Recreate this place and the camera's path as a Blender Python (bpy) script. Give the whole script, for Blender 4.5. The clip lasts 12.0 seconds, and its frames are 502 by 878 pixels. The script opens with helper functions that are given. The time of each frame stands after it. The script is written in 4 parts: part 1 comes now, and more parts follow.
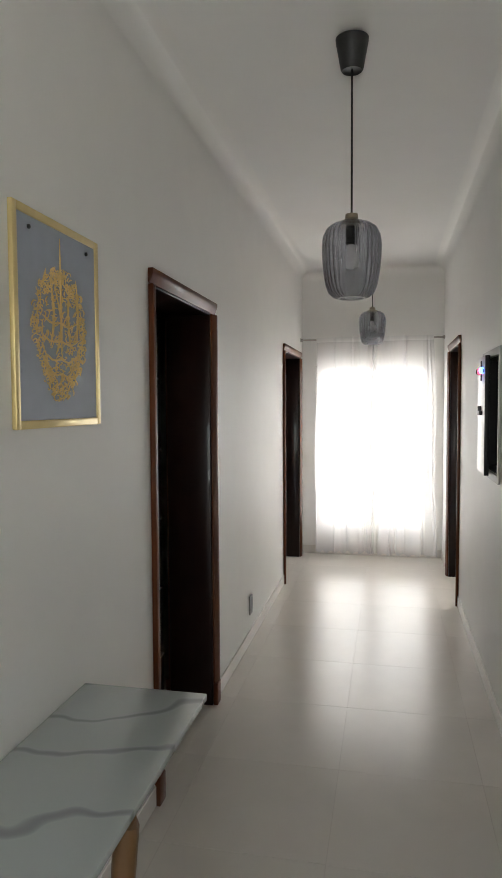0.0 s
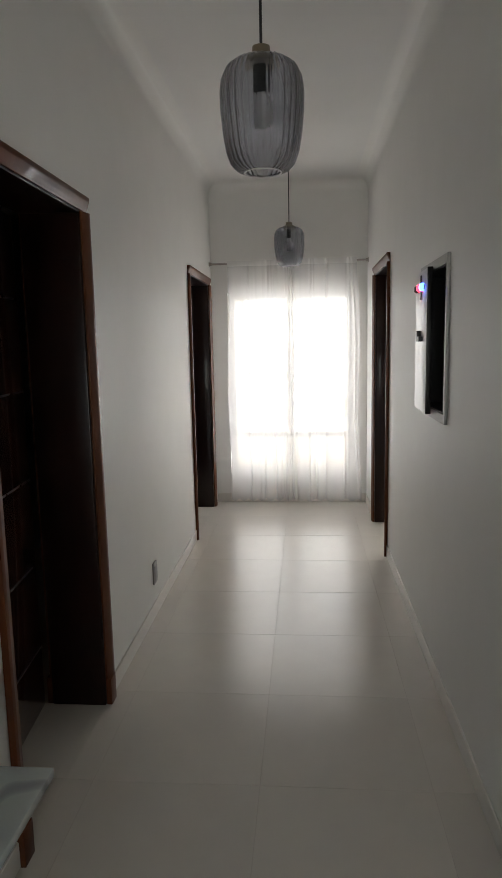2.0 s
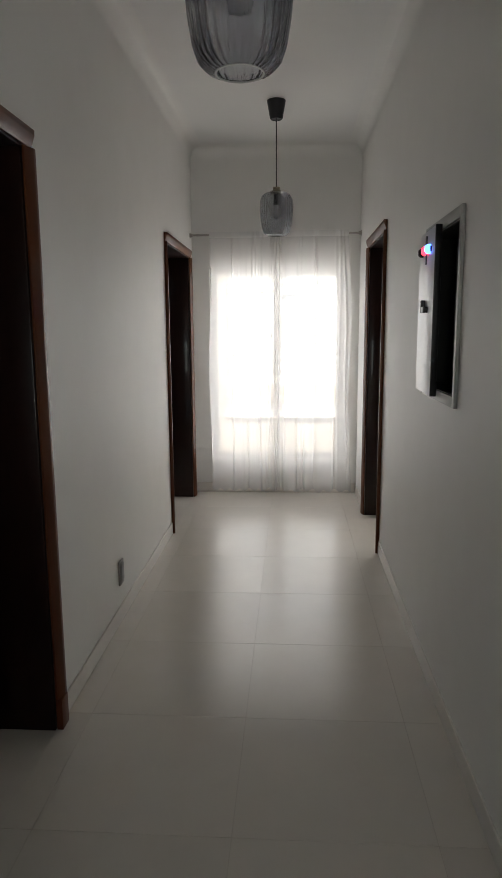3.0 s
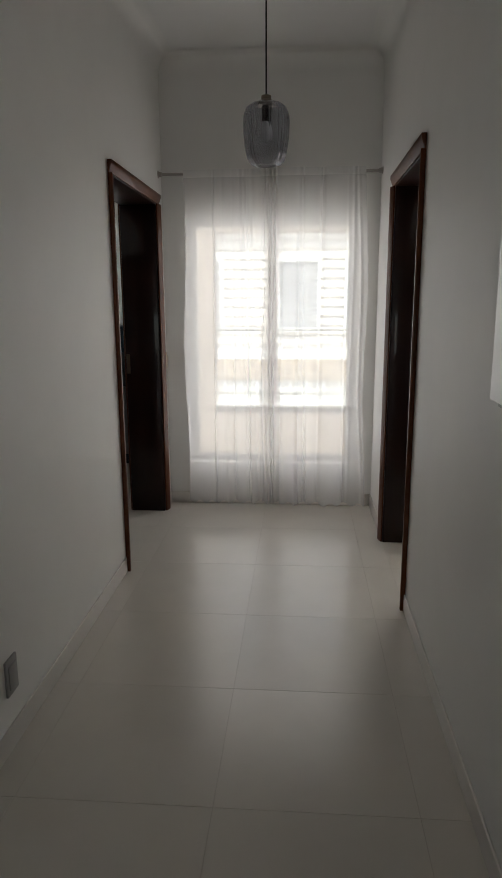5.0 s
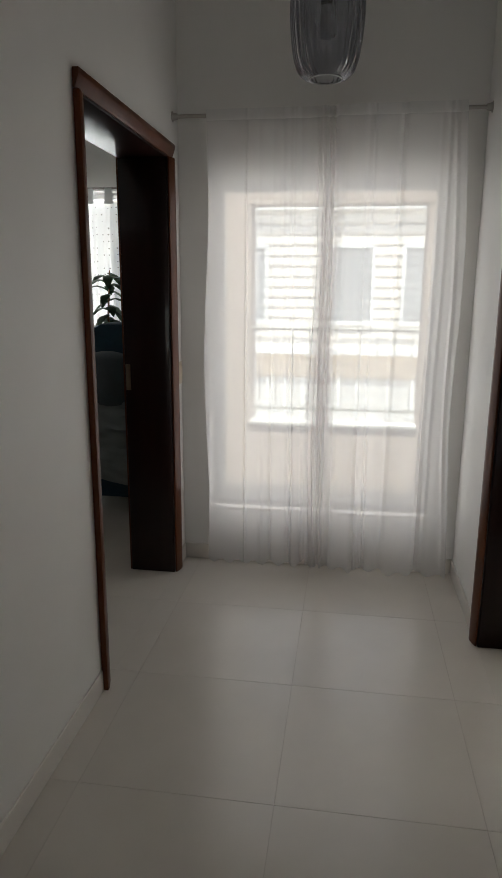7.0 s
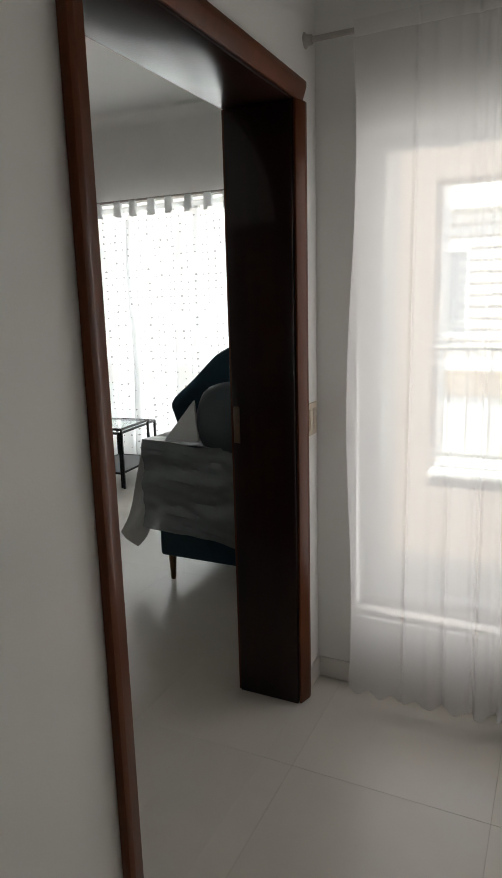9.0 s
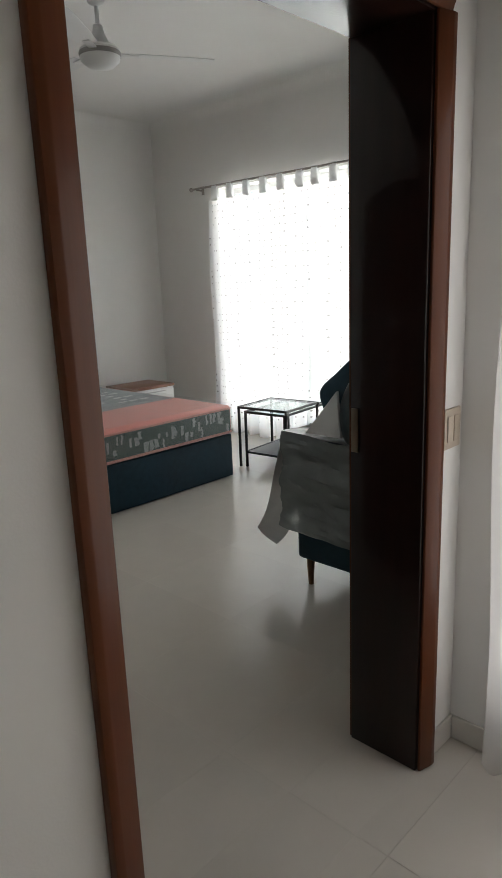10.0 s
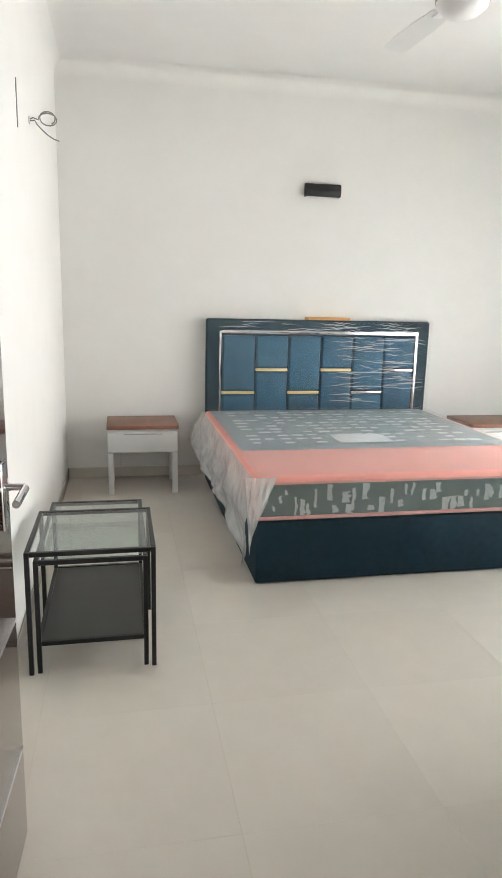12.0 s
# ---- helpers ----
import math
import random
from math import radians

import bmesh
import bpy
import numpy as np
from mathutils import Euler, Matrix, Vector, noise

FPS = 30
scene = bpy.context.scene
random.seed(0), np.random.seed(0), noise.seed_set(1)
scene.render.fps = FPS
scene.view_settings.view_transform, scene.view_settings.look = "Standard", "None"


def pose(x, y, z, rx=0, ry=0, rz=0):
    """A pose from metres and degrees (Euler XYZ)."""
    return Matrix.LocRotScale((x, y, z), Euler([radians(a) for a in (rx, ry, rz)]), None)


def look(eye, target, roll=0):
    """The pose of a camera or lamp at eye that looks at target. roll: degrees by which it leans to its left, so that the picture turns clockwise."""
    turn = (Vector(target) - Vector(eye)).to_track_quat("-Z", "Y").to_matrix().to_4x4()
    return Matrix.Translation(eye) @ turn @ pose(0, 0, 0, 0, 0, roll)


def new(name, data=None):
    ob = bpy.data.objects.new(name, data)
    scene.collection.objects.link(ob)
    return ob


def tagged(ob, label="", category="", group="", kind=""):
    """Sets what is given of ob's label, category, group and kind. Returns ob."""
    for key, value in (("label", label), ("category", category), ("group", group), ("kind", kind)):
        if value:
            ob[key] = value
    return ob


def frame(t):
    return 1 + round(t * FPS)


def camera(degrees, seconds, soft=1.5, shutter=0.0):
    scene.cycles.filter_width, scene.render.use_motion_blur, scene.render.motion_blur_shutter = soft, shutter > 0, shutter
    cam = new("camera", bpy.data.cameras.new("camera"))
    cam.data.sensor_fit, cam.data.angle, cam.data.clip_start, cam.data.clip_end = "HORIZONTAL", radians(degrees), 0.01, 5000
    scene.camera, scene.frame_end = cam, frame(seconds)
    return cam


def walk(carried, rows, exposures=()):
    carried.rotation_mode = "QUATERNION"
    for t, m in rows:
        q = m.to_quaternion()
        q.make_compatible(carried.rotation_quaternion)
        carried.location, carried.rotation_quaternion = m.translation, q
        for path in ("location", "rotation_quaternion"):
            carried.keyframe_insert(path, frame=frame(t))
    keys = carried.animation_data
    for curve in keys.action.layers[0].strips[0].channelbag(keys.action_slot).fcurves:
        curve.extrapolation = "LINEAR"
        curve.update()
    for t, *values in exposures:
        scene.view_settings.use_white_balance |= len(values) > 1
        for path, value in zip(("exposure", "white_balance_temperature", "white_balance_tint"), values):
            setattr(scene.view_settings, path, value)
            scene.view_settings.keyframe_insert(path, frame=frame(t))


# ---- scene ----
cam = camera(42.0, 12.0)
PATH = [
    (0, (0.055, -0.322, 1.6), (-0.357, 1.632, 1.492), -0.3),
    (0.5, (0.019, -0.256, 1.585), (-0.253, 1.718, 1.406), -0.5),
    (1, (0.045, -0.073, 1.569), (-0.288, 1.888, 1.362), -0.4),
    (1.5, (0.072, 0.152, 1.561), (-0.257, 2.104, 1.276), -0.8),
    (2, (0.02, 0.381, 1.545), (-0.146, 2.352, 1.251), -1.2),
    (2.5, (-0.012, 0.577, 1.512), (-0.11, 2.541, 1.146), -1.1),
    (3, (0.023, 0.781, 1.474), (-0.102, 2.749, 1.14), -0.4),
    (5, (0.095, 2.035, 1.455), (-0.056, 3.985, 1.038), -0.3),
    (5.5, (0.001, 2.342, 1.452), (-0.007, 4.306, 1.075), -0.5),
    (6, (0.011, 2.614, 1.414), (-0.056, 4.577, 1.039), -1.3),
    (6.5, (0.013, 2.933, 1.475), (-0.153, 4.872, 1.01), -0.8),
    (8.5, (-0.013, 4.114, 1.451), (-0.682, 5.965, 1.092), 0.5),
    (9, (-0.049, 4.371, 1.45), (-0.897, 6.136, 1.044), -1.5),
    (9.5, (-0.016, 4.653, 1.464), (-1.233, 6.193, 1.082), -0.9),
    (9.7, (-0.011, 4.737, 1.477), (-1.298, 6.202, 1.032), -2.3),
    (10, (-0.003, 4.849, 1.462), (-1.357, 6.246, 0.996), -2.2),
    (10.5, (-0.074, 5.087, 1.475), (-1.538, 6.385, 1.065), -0.5),
    (10.7, (-0.095, 5.176, 1.446), (-1.639, 6.362, 0.985), -1.9),
    (11, (-0.125, 5.328, 1.457), (-1.806, 6.339, 1.065), -0.5),
    (11.2, (-0.154, 5.454, 1.473), (-1.923, 6.301, 1.078), 0.5),
    (11.5, (-0.271, 5.624, 1.472), (-2.135, 6.221, 1.062), -0.3),
    (12, (-0.451, 5.763, 1.436), (-2.368, 6.152, 1.019), 1.4),
]
walk(cam, [(t, look(eye, target, roll)) for t, eye, target, roll in PATH],
     [(0, 2.6), (0.5, 2.3), (1.0, 2.1), (1.8, 2.1), (2.5, 1.85), (3.0, 1.82), (5.0, 1.24), (6.5, 1.0), (8.5, 1.05), (9.5, 1.4), (10.7, 1.9), (11.2, 2.5), (11.5, 2.8), (12, 3.15)])

# ---- plan ----
XL, XR, YE, YB = -0.85, 0.60, 6.60, -2.60      # corridor faces
WL, WR = 0.235, 0.165                            # thickness of its side walls
CZ, BZ = 2.985, 3.07                            # ceilings of corridor and bedroom
BX, BY0, BY1 = -5.70, 5.34, 9.42               # bedroom faces
RX, RY0, RY1 = 3.60, 3.80, 9.00                # playroom faces
DOOR_Z = 2.085

# ---- daylight ----
world = bpy.data.worlds.new("world")
scene.world = world
world.use_nodes = True
wn = world.node_tree.nodes
sky = wn.new("ShaderNodeTexSky")
sky.sky_type = "NISHITA"
sky.sun_disc = False
sky.sun_elevation, sky.sun_rotation = radians(71), radians(175)
sky.air_density, sky.dust_density = 1.0, 3.0
world.node_tree.links.new(sky.outputs[0], wn["Background"].inputs[0])
wn["Background"].inputs[1].default_value = 0.13
sun = new("sun", bpy.data.lights.new("sun", "SUN"))
sun.data.energy, sun.data.angle, sun.data.color = 5.0, radians(0.6), (1.0, 0.95, 0.88)
sun.matrix_world = look((0, 0, 30), (-0.8, 9.6, 30 - 28.0))


def window_light(name, x, y, z, w, h, facing, watts, spread=180):
    li = bpy.data.lights.new(name, "AREA")
    li.shape, li.size, li.size_y, li.energy = "RECTANGLE", w, h, watts
    li.color, li.spread = (0.995, 0.985, 0.99), radians(spread)
    ob = new(name, li)
    ob.matrix_world = look((x, y, z), (x + facing[0], y + facing[1], z + facing[2]))
    return ob


# Fill lamp for the corridor's start, outside the unseen window added there.
window_light("hall_fill_light", -0.1, YB - 0.25, 1.6, 1.0, 1.5, (0.06, 1, 0.0), 3.2)
window_light("corridor_window_daylight", (-0.70 + 0.47) / 2, YE + 0.03, 1.14, 1.14, 1.68, (0, -1, -0.05), 3.5)
window_light("bedroom_daylight", -3.45, BY1 + 0.22, 1.22, 2.5, 2.2, (0, -1, -0.05), 25, 95)
window_light("playroom_daylight", 2.2, RY1 + 0.3, 1.3, 2.0, 1.8, (0, -1, -0.05), 60)


# ---- materials ----
def material(name, colour, rough=0.5, metal=0.0, vary=0.12, grain=8.0, bump=0.0, bump_scale=120.0, coat=0.0, spec=0.5, stretch=(1, 1, 1), spread=0.0):
    m = bpy.data.materials.new(name)
    m.use_nodes = True
    nt = m.node_tree
    p = nt.nodes["Principled BSDF"]
    p.inputs["Roughness"].default_value = rough
    p.inputs["Metallic"].default_value = metal
    p.inputs["Coat Weight"].default_value = coat
    p.inputs["Coat Roughness"].default_value = 0.07
    p.inputs["Specular IOR Level"].default_value = spec
    tc = nt.nodes.new("ShaderNodeTexCoord")
    mp = nt.nodes.new("ShaderNodeMapping")
    mp.inputs["Scale"].default_value = stretch
    nt.links.new(tc.outputs["Object"], mp.inputs[0])
    big, fine = nt.nodes.new("ShaderNodeTexNoise"), nt.nodes.new("ShaderNodeTexNoise")
    big.inputs["Scale"].default_value, big.inputs["Detail"].default_value = grain * 0.15, 3
    fine.inputs["Scale"].default_value, fine.inputs["Detail"].default_value = grain, 6
    for n in (big, fine):
        nt.links.new(mp.outputs[0], n.inputs["Vector"])
    mix = nt.nodes.new("ShaderNodeMath")
    mix.operation = "ADD"
    nt.links.new(big.outputs[0], mix.inputs[0])
    nt.links.new(fine.outputs[0], mix.inputs[1])
    ramp = nt.nodes.new("ShaderNodeValToRGB")
    lo, hi = ramp.color_ramp.elements
    lo.position, hi.position = 0.3, 0.7
    lo.color = (*[c * (1 - vary) for c in colour], 1)
    hi.color = (*[min(1, c * (1 + vary)) for c in colour], 1)
    half = nt.nodes.new("ShaderNodeMath")
    half.operation = "MULTIPLY"
    half.inputs[1].default_value = 0.5
    nt.links.new(mix.outputs[0], half.inputs[0])
    nt.links.new(half.outputs[0], ramp.inputs[0])
    out = ramp.outputs[0]
    if spread:
        info = nt.nodes.new("ShaderNodeObjectInfo")
        hsv = nt.nodes.new("ShaderNodeHueSaturation")
        rng = nt.nodes.new("ShaderNodeMapRange")
        rng.inputs["To Min"].default_value, rng.inputs["To Max"].default_value = 1 - spread, 1 + spread
        nt.links.new(info.outputs["Random"], rng.inputs["Value"])
        nt.links.new(rng.outputs[0], hsv.inputs["Value"])
        nt.links.new(out, hsv.inputs["Color"])
        out = hsv.outputs[0]
    nt.links.new(out, p.inputs["Base Color"])
    if bump:
        bt, bn = nt.nodes.new("ShaderNodeTexNoise"), nt.nodes.new("ShaderNodeBump")
        bt.inputs["Scale"].default_value, bt.inputs["Detail"].default_value = bump_scale, 4
        nt.links.new(mp.outputs[0], bt.inputs["Vector"])
        nt.links.new(bt.outputs[0], bn.inputs["Height"])
        bn.inputs["Strength"].default_value, bn.inputs["Distance"].default_value = bump, 0.01
        nt.links.new(bn.outputs[0], p.inputs["Normal"])
    # slight unevenness of the gloss
    rr = nt.nodes.new("ShaderNodeMapRange")
    rr.inputs["To Min"].default_value, rr.inputs["To Max"].default_value = rough * 0.85, min(1, rough * 1.15)
    nt.links.new(big.outputs[0], rr.inputs["Value"])
    nt.links.new(rr.outputs[0], p.inputs["Roughness"])
    return m


def cloth(name, colour, clear, through_light=0.5, dots=None):
    """Thin woven cloth: part open weave, part diffuse, part light from behind."""
    m = bpy.data.materials.new(name)
    m.use_nodes = True
    nt = m.node_tree
    nt.nodes.remove(nt.nodes["Principled BSDF"])
    out = nt.nodes["Material Output"]
    dif, tra, tr = (nt.nodes.new(k) for k in ("ShaderNodeBsdfDiffuse", "ShaderNodeBsdfTranslucent", "ShaderNodeBsdfTransparent"))
    tc = nt.nodes.new("ShaderNodeTexCoord")
    no = nt.nodes.new("ShaderNodeTexNoise")
    no.inputs["Scale"].default_value = 6
    nt.links.new(tc.outputs["Object"], no.inputs["Vector"])
    ramp = nt.nodes.new("ShaderNodeValToRGB")
    ramp.color_ramp.elements[0].color = (*[c * 0.93 for c in colour], 1)
    ramp.color_ramp.elements[1].color = (*colour, 1)
    nt.links.new(no.outputs[0], ramp.inputs[0])
    col = ramp.outputs[0]
    if dots:
        mp = nt.nodes.new("ShaderNodeMapping")
        mp.inputs["Scale"].default_value = (dots[0], 0.0, dots[0] * 0.8)
        vo = nt.nodes.new("ShaderNodeTexVoronoi")
        vo.inputs["Scale"].default_value, vo.inputs["Randomness"].default_value = 1.0, 0.18
        nt.links.new(tc.outputs["Object"], mp.inputs[0])
        nt.links.new(mp.outputs[0], vo.inputs["Vector"])
        lt = nt.nodes.new("ShaderNodeMath")
        lt.operation = "LESS_THAN"
        lt.inputs[1].default_value = dots[1]
        nt.links.new(vo.outputs["Distance"], lt.inputs[0])
        mc = nt.nodes.new("ShaderNodeMix")
        mc.data_type = "RGBA"
        mc.inputs[7].default_value = (0.36, 0.35, 0.35, 1)
        nt.links.new(lt.outputs[0], mc.inputs[0])
        nt.links.new(col, mc.inputs[6])
        col = mc.outputs[2]
    nt.links.new(col, dif.inputs[0])
    nt.links.new(col, tra.inputs[0])
    a, b = nt.nodes.new("ShaderNodeMixShader"), nt.nodes.new("ShaderNodeMixShader")
    a.inputs[0].default_value, b.inputs[0].default_value = through_light, clear
    nt.links.new(dif.outputs[0], a.inputs[1])
    nt.links.new(tra.outputs[0], a.inputs[2])
    nt.links.new(a.outputs[0], b.inputs[1])
    nt.links.new(tr.outputs[0], b.inputs[2])
    nt.links.new(b.outputs[0], out.inputs[0])
    return m


def clear_film(name, tint, cover, rough=0.15, body=0.5):
    """Thin clear sheet: mostly see-through, with gloss and a milky share."""
    m = bpy.data.materials.new(name)
    m.use_nodes = True
    nt = m.node_tree
    p, out = nt.nodes["Principled BSDF"], nt.nodes["Material Output"]
    p.inputs["Base Color"].default_value = (*tint, 1)
    p.inputs["Roughness"].default_value = rough
    p.inputs["Specular IOR Level"].default_value = 0.8
    tr, mx = nt.nodes.new("ShaderNodeBsdfTransparent"), nt.nodes.new("ShaderNodeMixShader")
    lw = nt.nodes.new("ShaderNodeTexNoise")
    lw.inputs["Scale"].default_value, lw.inputs["Detail"].default_value = 9, 5
    tc = nt.nodes.new("ShaderNodeTexCoord")
    nt.links.new(tc.outputs["Object"], lw.inputs["Vector"])
    mr = nt.nodes.new("ShaderNodeMapRange")
    mr.inputs["To Min"].default_value, mr.inputs["To Max"].default_value = cover * body, min(1, cover * (2 - body))
    nt.links.new(lw.outputs[0], mr.inputs["Value"])
    nt.links.new(mr.outputs[0], mx.inputs[0])
    bn = nt.nodes.new("ShaderNodeBump")
    bn.inputs["Strength"].default_value, bn.inputs["Distance"].default_value = 0.6, 0.02
    nt.links.new(lw.outputs[0], bn.inputs["Height"])
    nt.links.new(bn.outputs[0], p.inputs["Normal"])
    nt.links.new(tr.outputs[0], mx.inputs[1])
    nt.links.new(p.outputs[0], mx.inputs[2])
    nt.links.new(mx.outputs[0], out.inputs[0])
    return m


def glass(name, tint, rough=0.02, ior=1.45):
    m = bpy.data.materials.new(name)
    m.use_nodes = True
    p = m.node_tree.nodes["Principled BSDF"]
    p.inputs["Base Color"].default_value = (*tint, 1)
    p.inputs["Roughness"].default_value = rough
    p.inputs["Transmission Weight"].default_value = 1.0
    p.inputs["IOR"].default_value = ior
    return m


def pane_glass(name):
    m = bpy.data.materials.new(name)
    m.use_nodes = True
    nt = m.node_tree
    nt.nodes.remove(nt.nodes["Principled BSDF"])
    gl, tr, mx, fr = (nt.nodes.new(k) for k in ("ShaderNodeBsdfGlossy", "ShaderNodeBsdfTransparent", "ShaderNodeMixShader", "ShaderNodeLayerWeight"))
    gl.inputs["Roughness"].default_value = 0.02
    tr.inputs[0].default_value = (0.92, 0.96, 0.95, 1)
    pw, ad = nt.nodes.new("ShaderNodeMath"), nt.nodes.new("ShaderNodeMath")
    pw.operation, ad.operation = "POWER", "MULTIPLY_ADD"
    pw.inputs[1].default_value = 4.0
    ad.inputs[1].default_value, ad.inputs[2].default_value = 0.75, 0.04
    fr.inputs[0].default_value = 0.5
    nt.links.new(fr.outputs["Facing"], pw.inputs[0])
    nt.links.new(pw.outputs[0], ad.inputs[0])
    nt.links.new(ad.outputs[0], mx.inputs[0])
    nt.links.new(tr.outputs[0], mx.inputs[1])
    nt.links.new(gl.outputs[0], mx.inputs[2])
    nt.links.new(mx.outputs[0], nt.nodes["Material Output"].inputs[0])
    return m


def veined(name, base, vein):
    m = material(name, base, 0.12, 0, 0.05, 5, coat=0.3)
    nt = m.node_tree
    p = nt.nodes["Principled BSDF"]
    tc = nt.nodes.new("ShaderNodeTexCoord")
    mp = nt.nodes.new("ShaderNodeMapping")
    mp.inputs["Rotation"].default_value = (0, 0, radians(68))
    wv = nt.nodes.new("ShaderNodeTexWave")
    wv.inputs["Scale"].default_value, wv.inputs["Distortion"].default_value = 1.5, 6.5
    wv.inputs["Detail"].default_value, wv.inputs["Detail Scale"].default_value = 3, 1.3
    nt.links.new(tc.outputs["Object"], mp.inputs[0])
    nt.links.new(mp.outputs[0], wv.inputs["Vector"])
    rp = nt.nodes.new("ShaderNodeValToRGB")
    rp.color_ramp.elements[0].position, rp.color_ramp.elements[1].position = 0.0, 0.04
    rp.color_ramp.elements[0].color, rp.color_ramp.elements[1].color = (1, 1, 1, 1), (0, 0, 0, 1)
    nt.links.new(wv.outputs["Fac"], rp.inputs[0])
    mc = nt.nodes.new("ShaderNodeMix")
    mc.data_type = "RGBA"
    mc.inputs[7].default_value = (*vein, 1)
    old = p.inputs["Base Color"].links[0].from_socket
    nt.links.new(rp.outputs[0], mc.inputs[0])
    nt.links.new(old, mc.inputs[6])
    nt.links.new(mc.outputs[2], p.inputs["Base Color"])
    return m


PAINT = material("wall_paint", (0.785, 0.772, 0.742), 0.55, vary=0.025, grain=5, bump=0.05, bump_scale=180)
CEILING = material("ceiling_paint", (0.78, 0.77, 0.75), 0.7, vary=0.02, grain=4, bump=0.04, bump_scale=150)
TILE = material("porcelain_tile", (0.615, 0.573, 0.508), 0.22, vary=0.035, grain=7, spread=0.02, spec=0.5)
GROUT = material("grout", (0.48, 0.43, 0.375), 0.9, vary=0.1, grain=40)
# Jamb and head linings: the casings' lacquer, reveal shade put into a darker colour.
SHADEWOOD = material("lacquered_wood_shaded", (0.017, 0.0065, 0.0045), 0.3, vary=0.3, grain=22, spec=0.15, coat=0.3, stretch=(1, 1, 0.06), bump=0.02)
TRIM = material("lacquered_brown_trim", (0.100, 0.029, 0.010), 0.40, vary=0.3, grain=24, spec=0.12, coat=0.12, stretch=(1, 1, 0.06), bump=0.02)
LEAFWOOD = material("lacquered_door_leaf", (0.055, 0.017, 0.0105), 0.26, vary=0.3, grain=22, spec=0.4, coat=1.0, stretch=(1, 1, 0.06), bump=0.02)
SKIRT = material("pale_skirting_tile", (0.66, 0.625, 0.575), 0.35, vary=0.03, grain=8)
STEEL = material("brushed_steel", (0.7, 0.7, 0.72), 0.28, 1.0, vary=0.05, grain=60)
CHROME = material("chrome", (0.75, 0.75, 0.76), 0.12, 1.0, vary=0.02)
SHEER = cloth("sheer_voile", (0.93, 0.915, 0.90), 0.42, 0.60)
DOTTED = cloth("dotted_cotton", (0.90, 0.91, 0.91), 0.18, 0.26, dots=(21.0, 0.125))
TABCLOTH = cloth("tab_cotton", (0.78, 0.79, 0.79), 0.0, 0.26)
SOLIDCLOTH = cloth("curtain_hem", (0.88, 0.87, 0.85), 0.15, 0.5)
ROD = material("rod_metal", (0.40, 0.37, 0.34), 0.4, 0.6, vary=0.05)
BLACK = material("black_plastic", (0.012, 0.012, 0.013), 0.4, vary=0.2, grain=30)
BLACKMETAL = material("black_powder_coat", (0.012, 0.012, 0.012), 0.4, 0.3, vary=0.2, grain=50)
SMOKE = glass("smoked_glass", (0.62, 0.63, 0.67), 0.03, 1.42)
FROST = glass("bulb_glass", (0.9, 0.9, 0.9), 0.3, 1.2)
CAPMETAL = material("aged_brass", (0.22, 0.18, 0.13), 0.38, 0.9, vary=0.1)
GOLD = material("gold_leaf", (0.82, 0.60, 0.26), 0.4, 0.4, vary=0.15, grain=30)
GOLDFRAME = material("gold_frame", (0.72, 0.58, 0.28), 0.35, 0.5, vary=0.08, grain=20)
CANVAS = material("grey_canvas", (0.36, 0.39, 0.46), 0.6, vary=0.08, grain=14, bump=0.05, bump_scale=400)
MARBLE = veined("white_marble", (0.44, 0.475, 0.465), (0.29, 0.315, 0.315))
HONEYWOOD = material("honey_wood", (0.18, 0.09, 0.032), 0.4, vary=0.25, grain=20, stretch=(1, 1, 0.1))
WHITEPLASTIC = material("white_plastic", (0.76, 0.75, 0.72), 0.35, vary=0.02)
BEIGEPLASTIC = material("beige_plastic", (0.50, 0.42, 0.33), 0.4, vary=0.04)
GREYPLASTIC = material("grey_plastic", (0.28, 0.27, 0.26), 0.4, vary=0.05)
ENAMEL = material("white_enamel", (0.72, 0.72, 0.71), 0.3, vary=0.03)
GREYENAMEL = material("grey_enamel", (0.42, 0.42, 0.40), 0.4, vary=0.05)
NAVY = material("navy_velvet", (0.008, 0.031, 0.048), 0.65, spec=0.25, vary=0.25, grain=25, bump=0.15, bump_scale=300)
BLUE = material("blue_velvet", (0.012, 0.088, 0.16), 0.5, vary=0.3, grain=18, bump=0.15, bump_scale=300)
PINK = material("pink_mattress_cover", (0.72, 0.31, 0.26), 0.5, vary=0.06, grain=10, bump=0.1, bump_scale=60)
GREENPRINT = material("dark_green_print", (0.045, 0.085, 0.075), 0.4, vary=0.3, grain=20)
PALEPRINT = material("pale_print", (0.40, 0.43, 0.42), 0.4, vary=0.25, grain=25)
GREYPRINT = material("grey_blue_print", (0.25, 0.30, 0.32), 0.35, vary=0.35, grain=30, bump=0.1, bump_scale=30)
PAPER = material("white_paper", (0.72, 0.74, 0.74), 0.6, vary=0.04)
ORANGE = material("orange_card", (0.75, 0.38, 0.14), 0.6, vary=0.08)
BROWNTOP = material("walnut_board", (0.26, 0.12, 0.075), 0.4, vary=0.25, grain=18, stretch=(0.1, 1, 1))
SHELFDARK = material("dark_shelf", (0.035, 0.033, 0.03), 0.5, vary=0.15)
FILM = clear_film("stretch_film", (0.75, 0.80, 0.82), 0.05, 0.05, 0.3)
WRAP = clear_film("crinkled_polythene", (0.80, 0.84, 0.85), 0.17, 0.10, 0.3)
POLY = clear_film("milky_polythene", (0.92, 0.93, 0.92), 0.52, 0.25, 0.75)
GREYPOLY = clear_film("dusty_polythene", (0.13, 0.155, 0.15), 0.9, 0.3, 0.8)
PANE = pane_glass("window_glass")
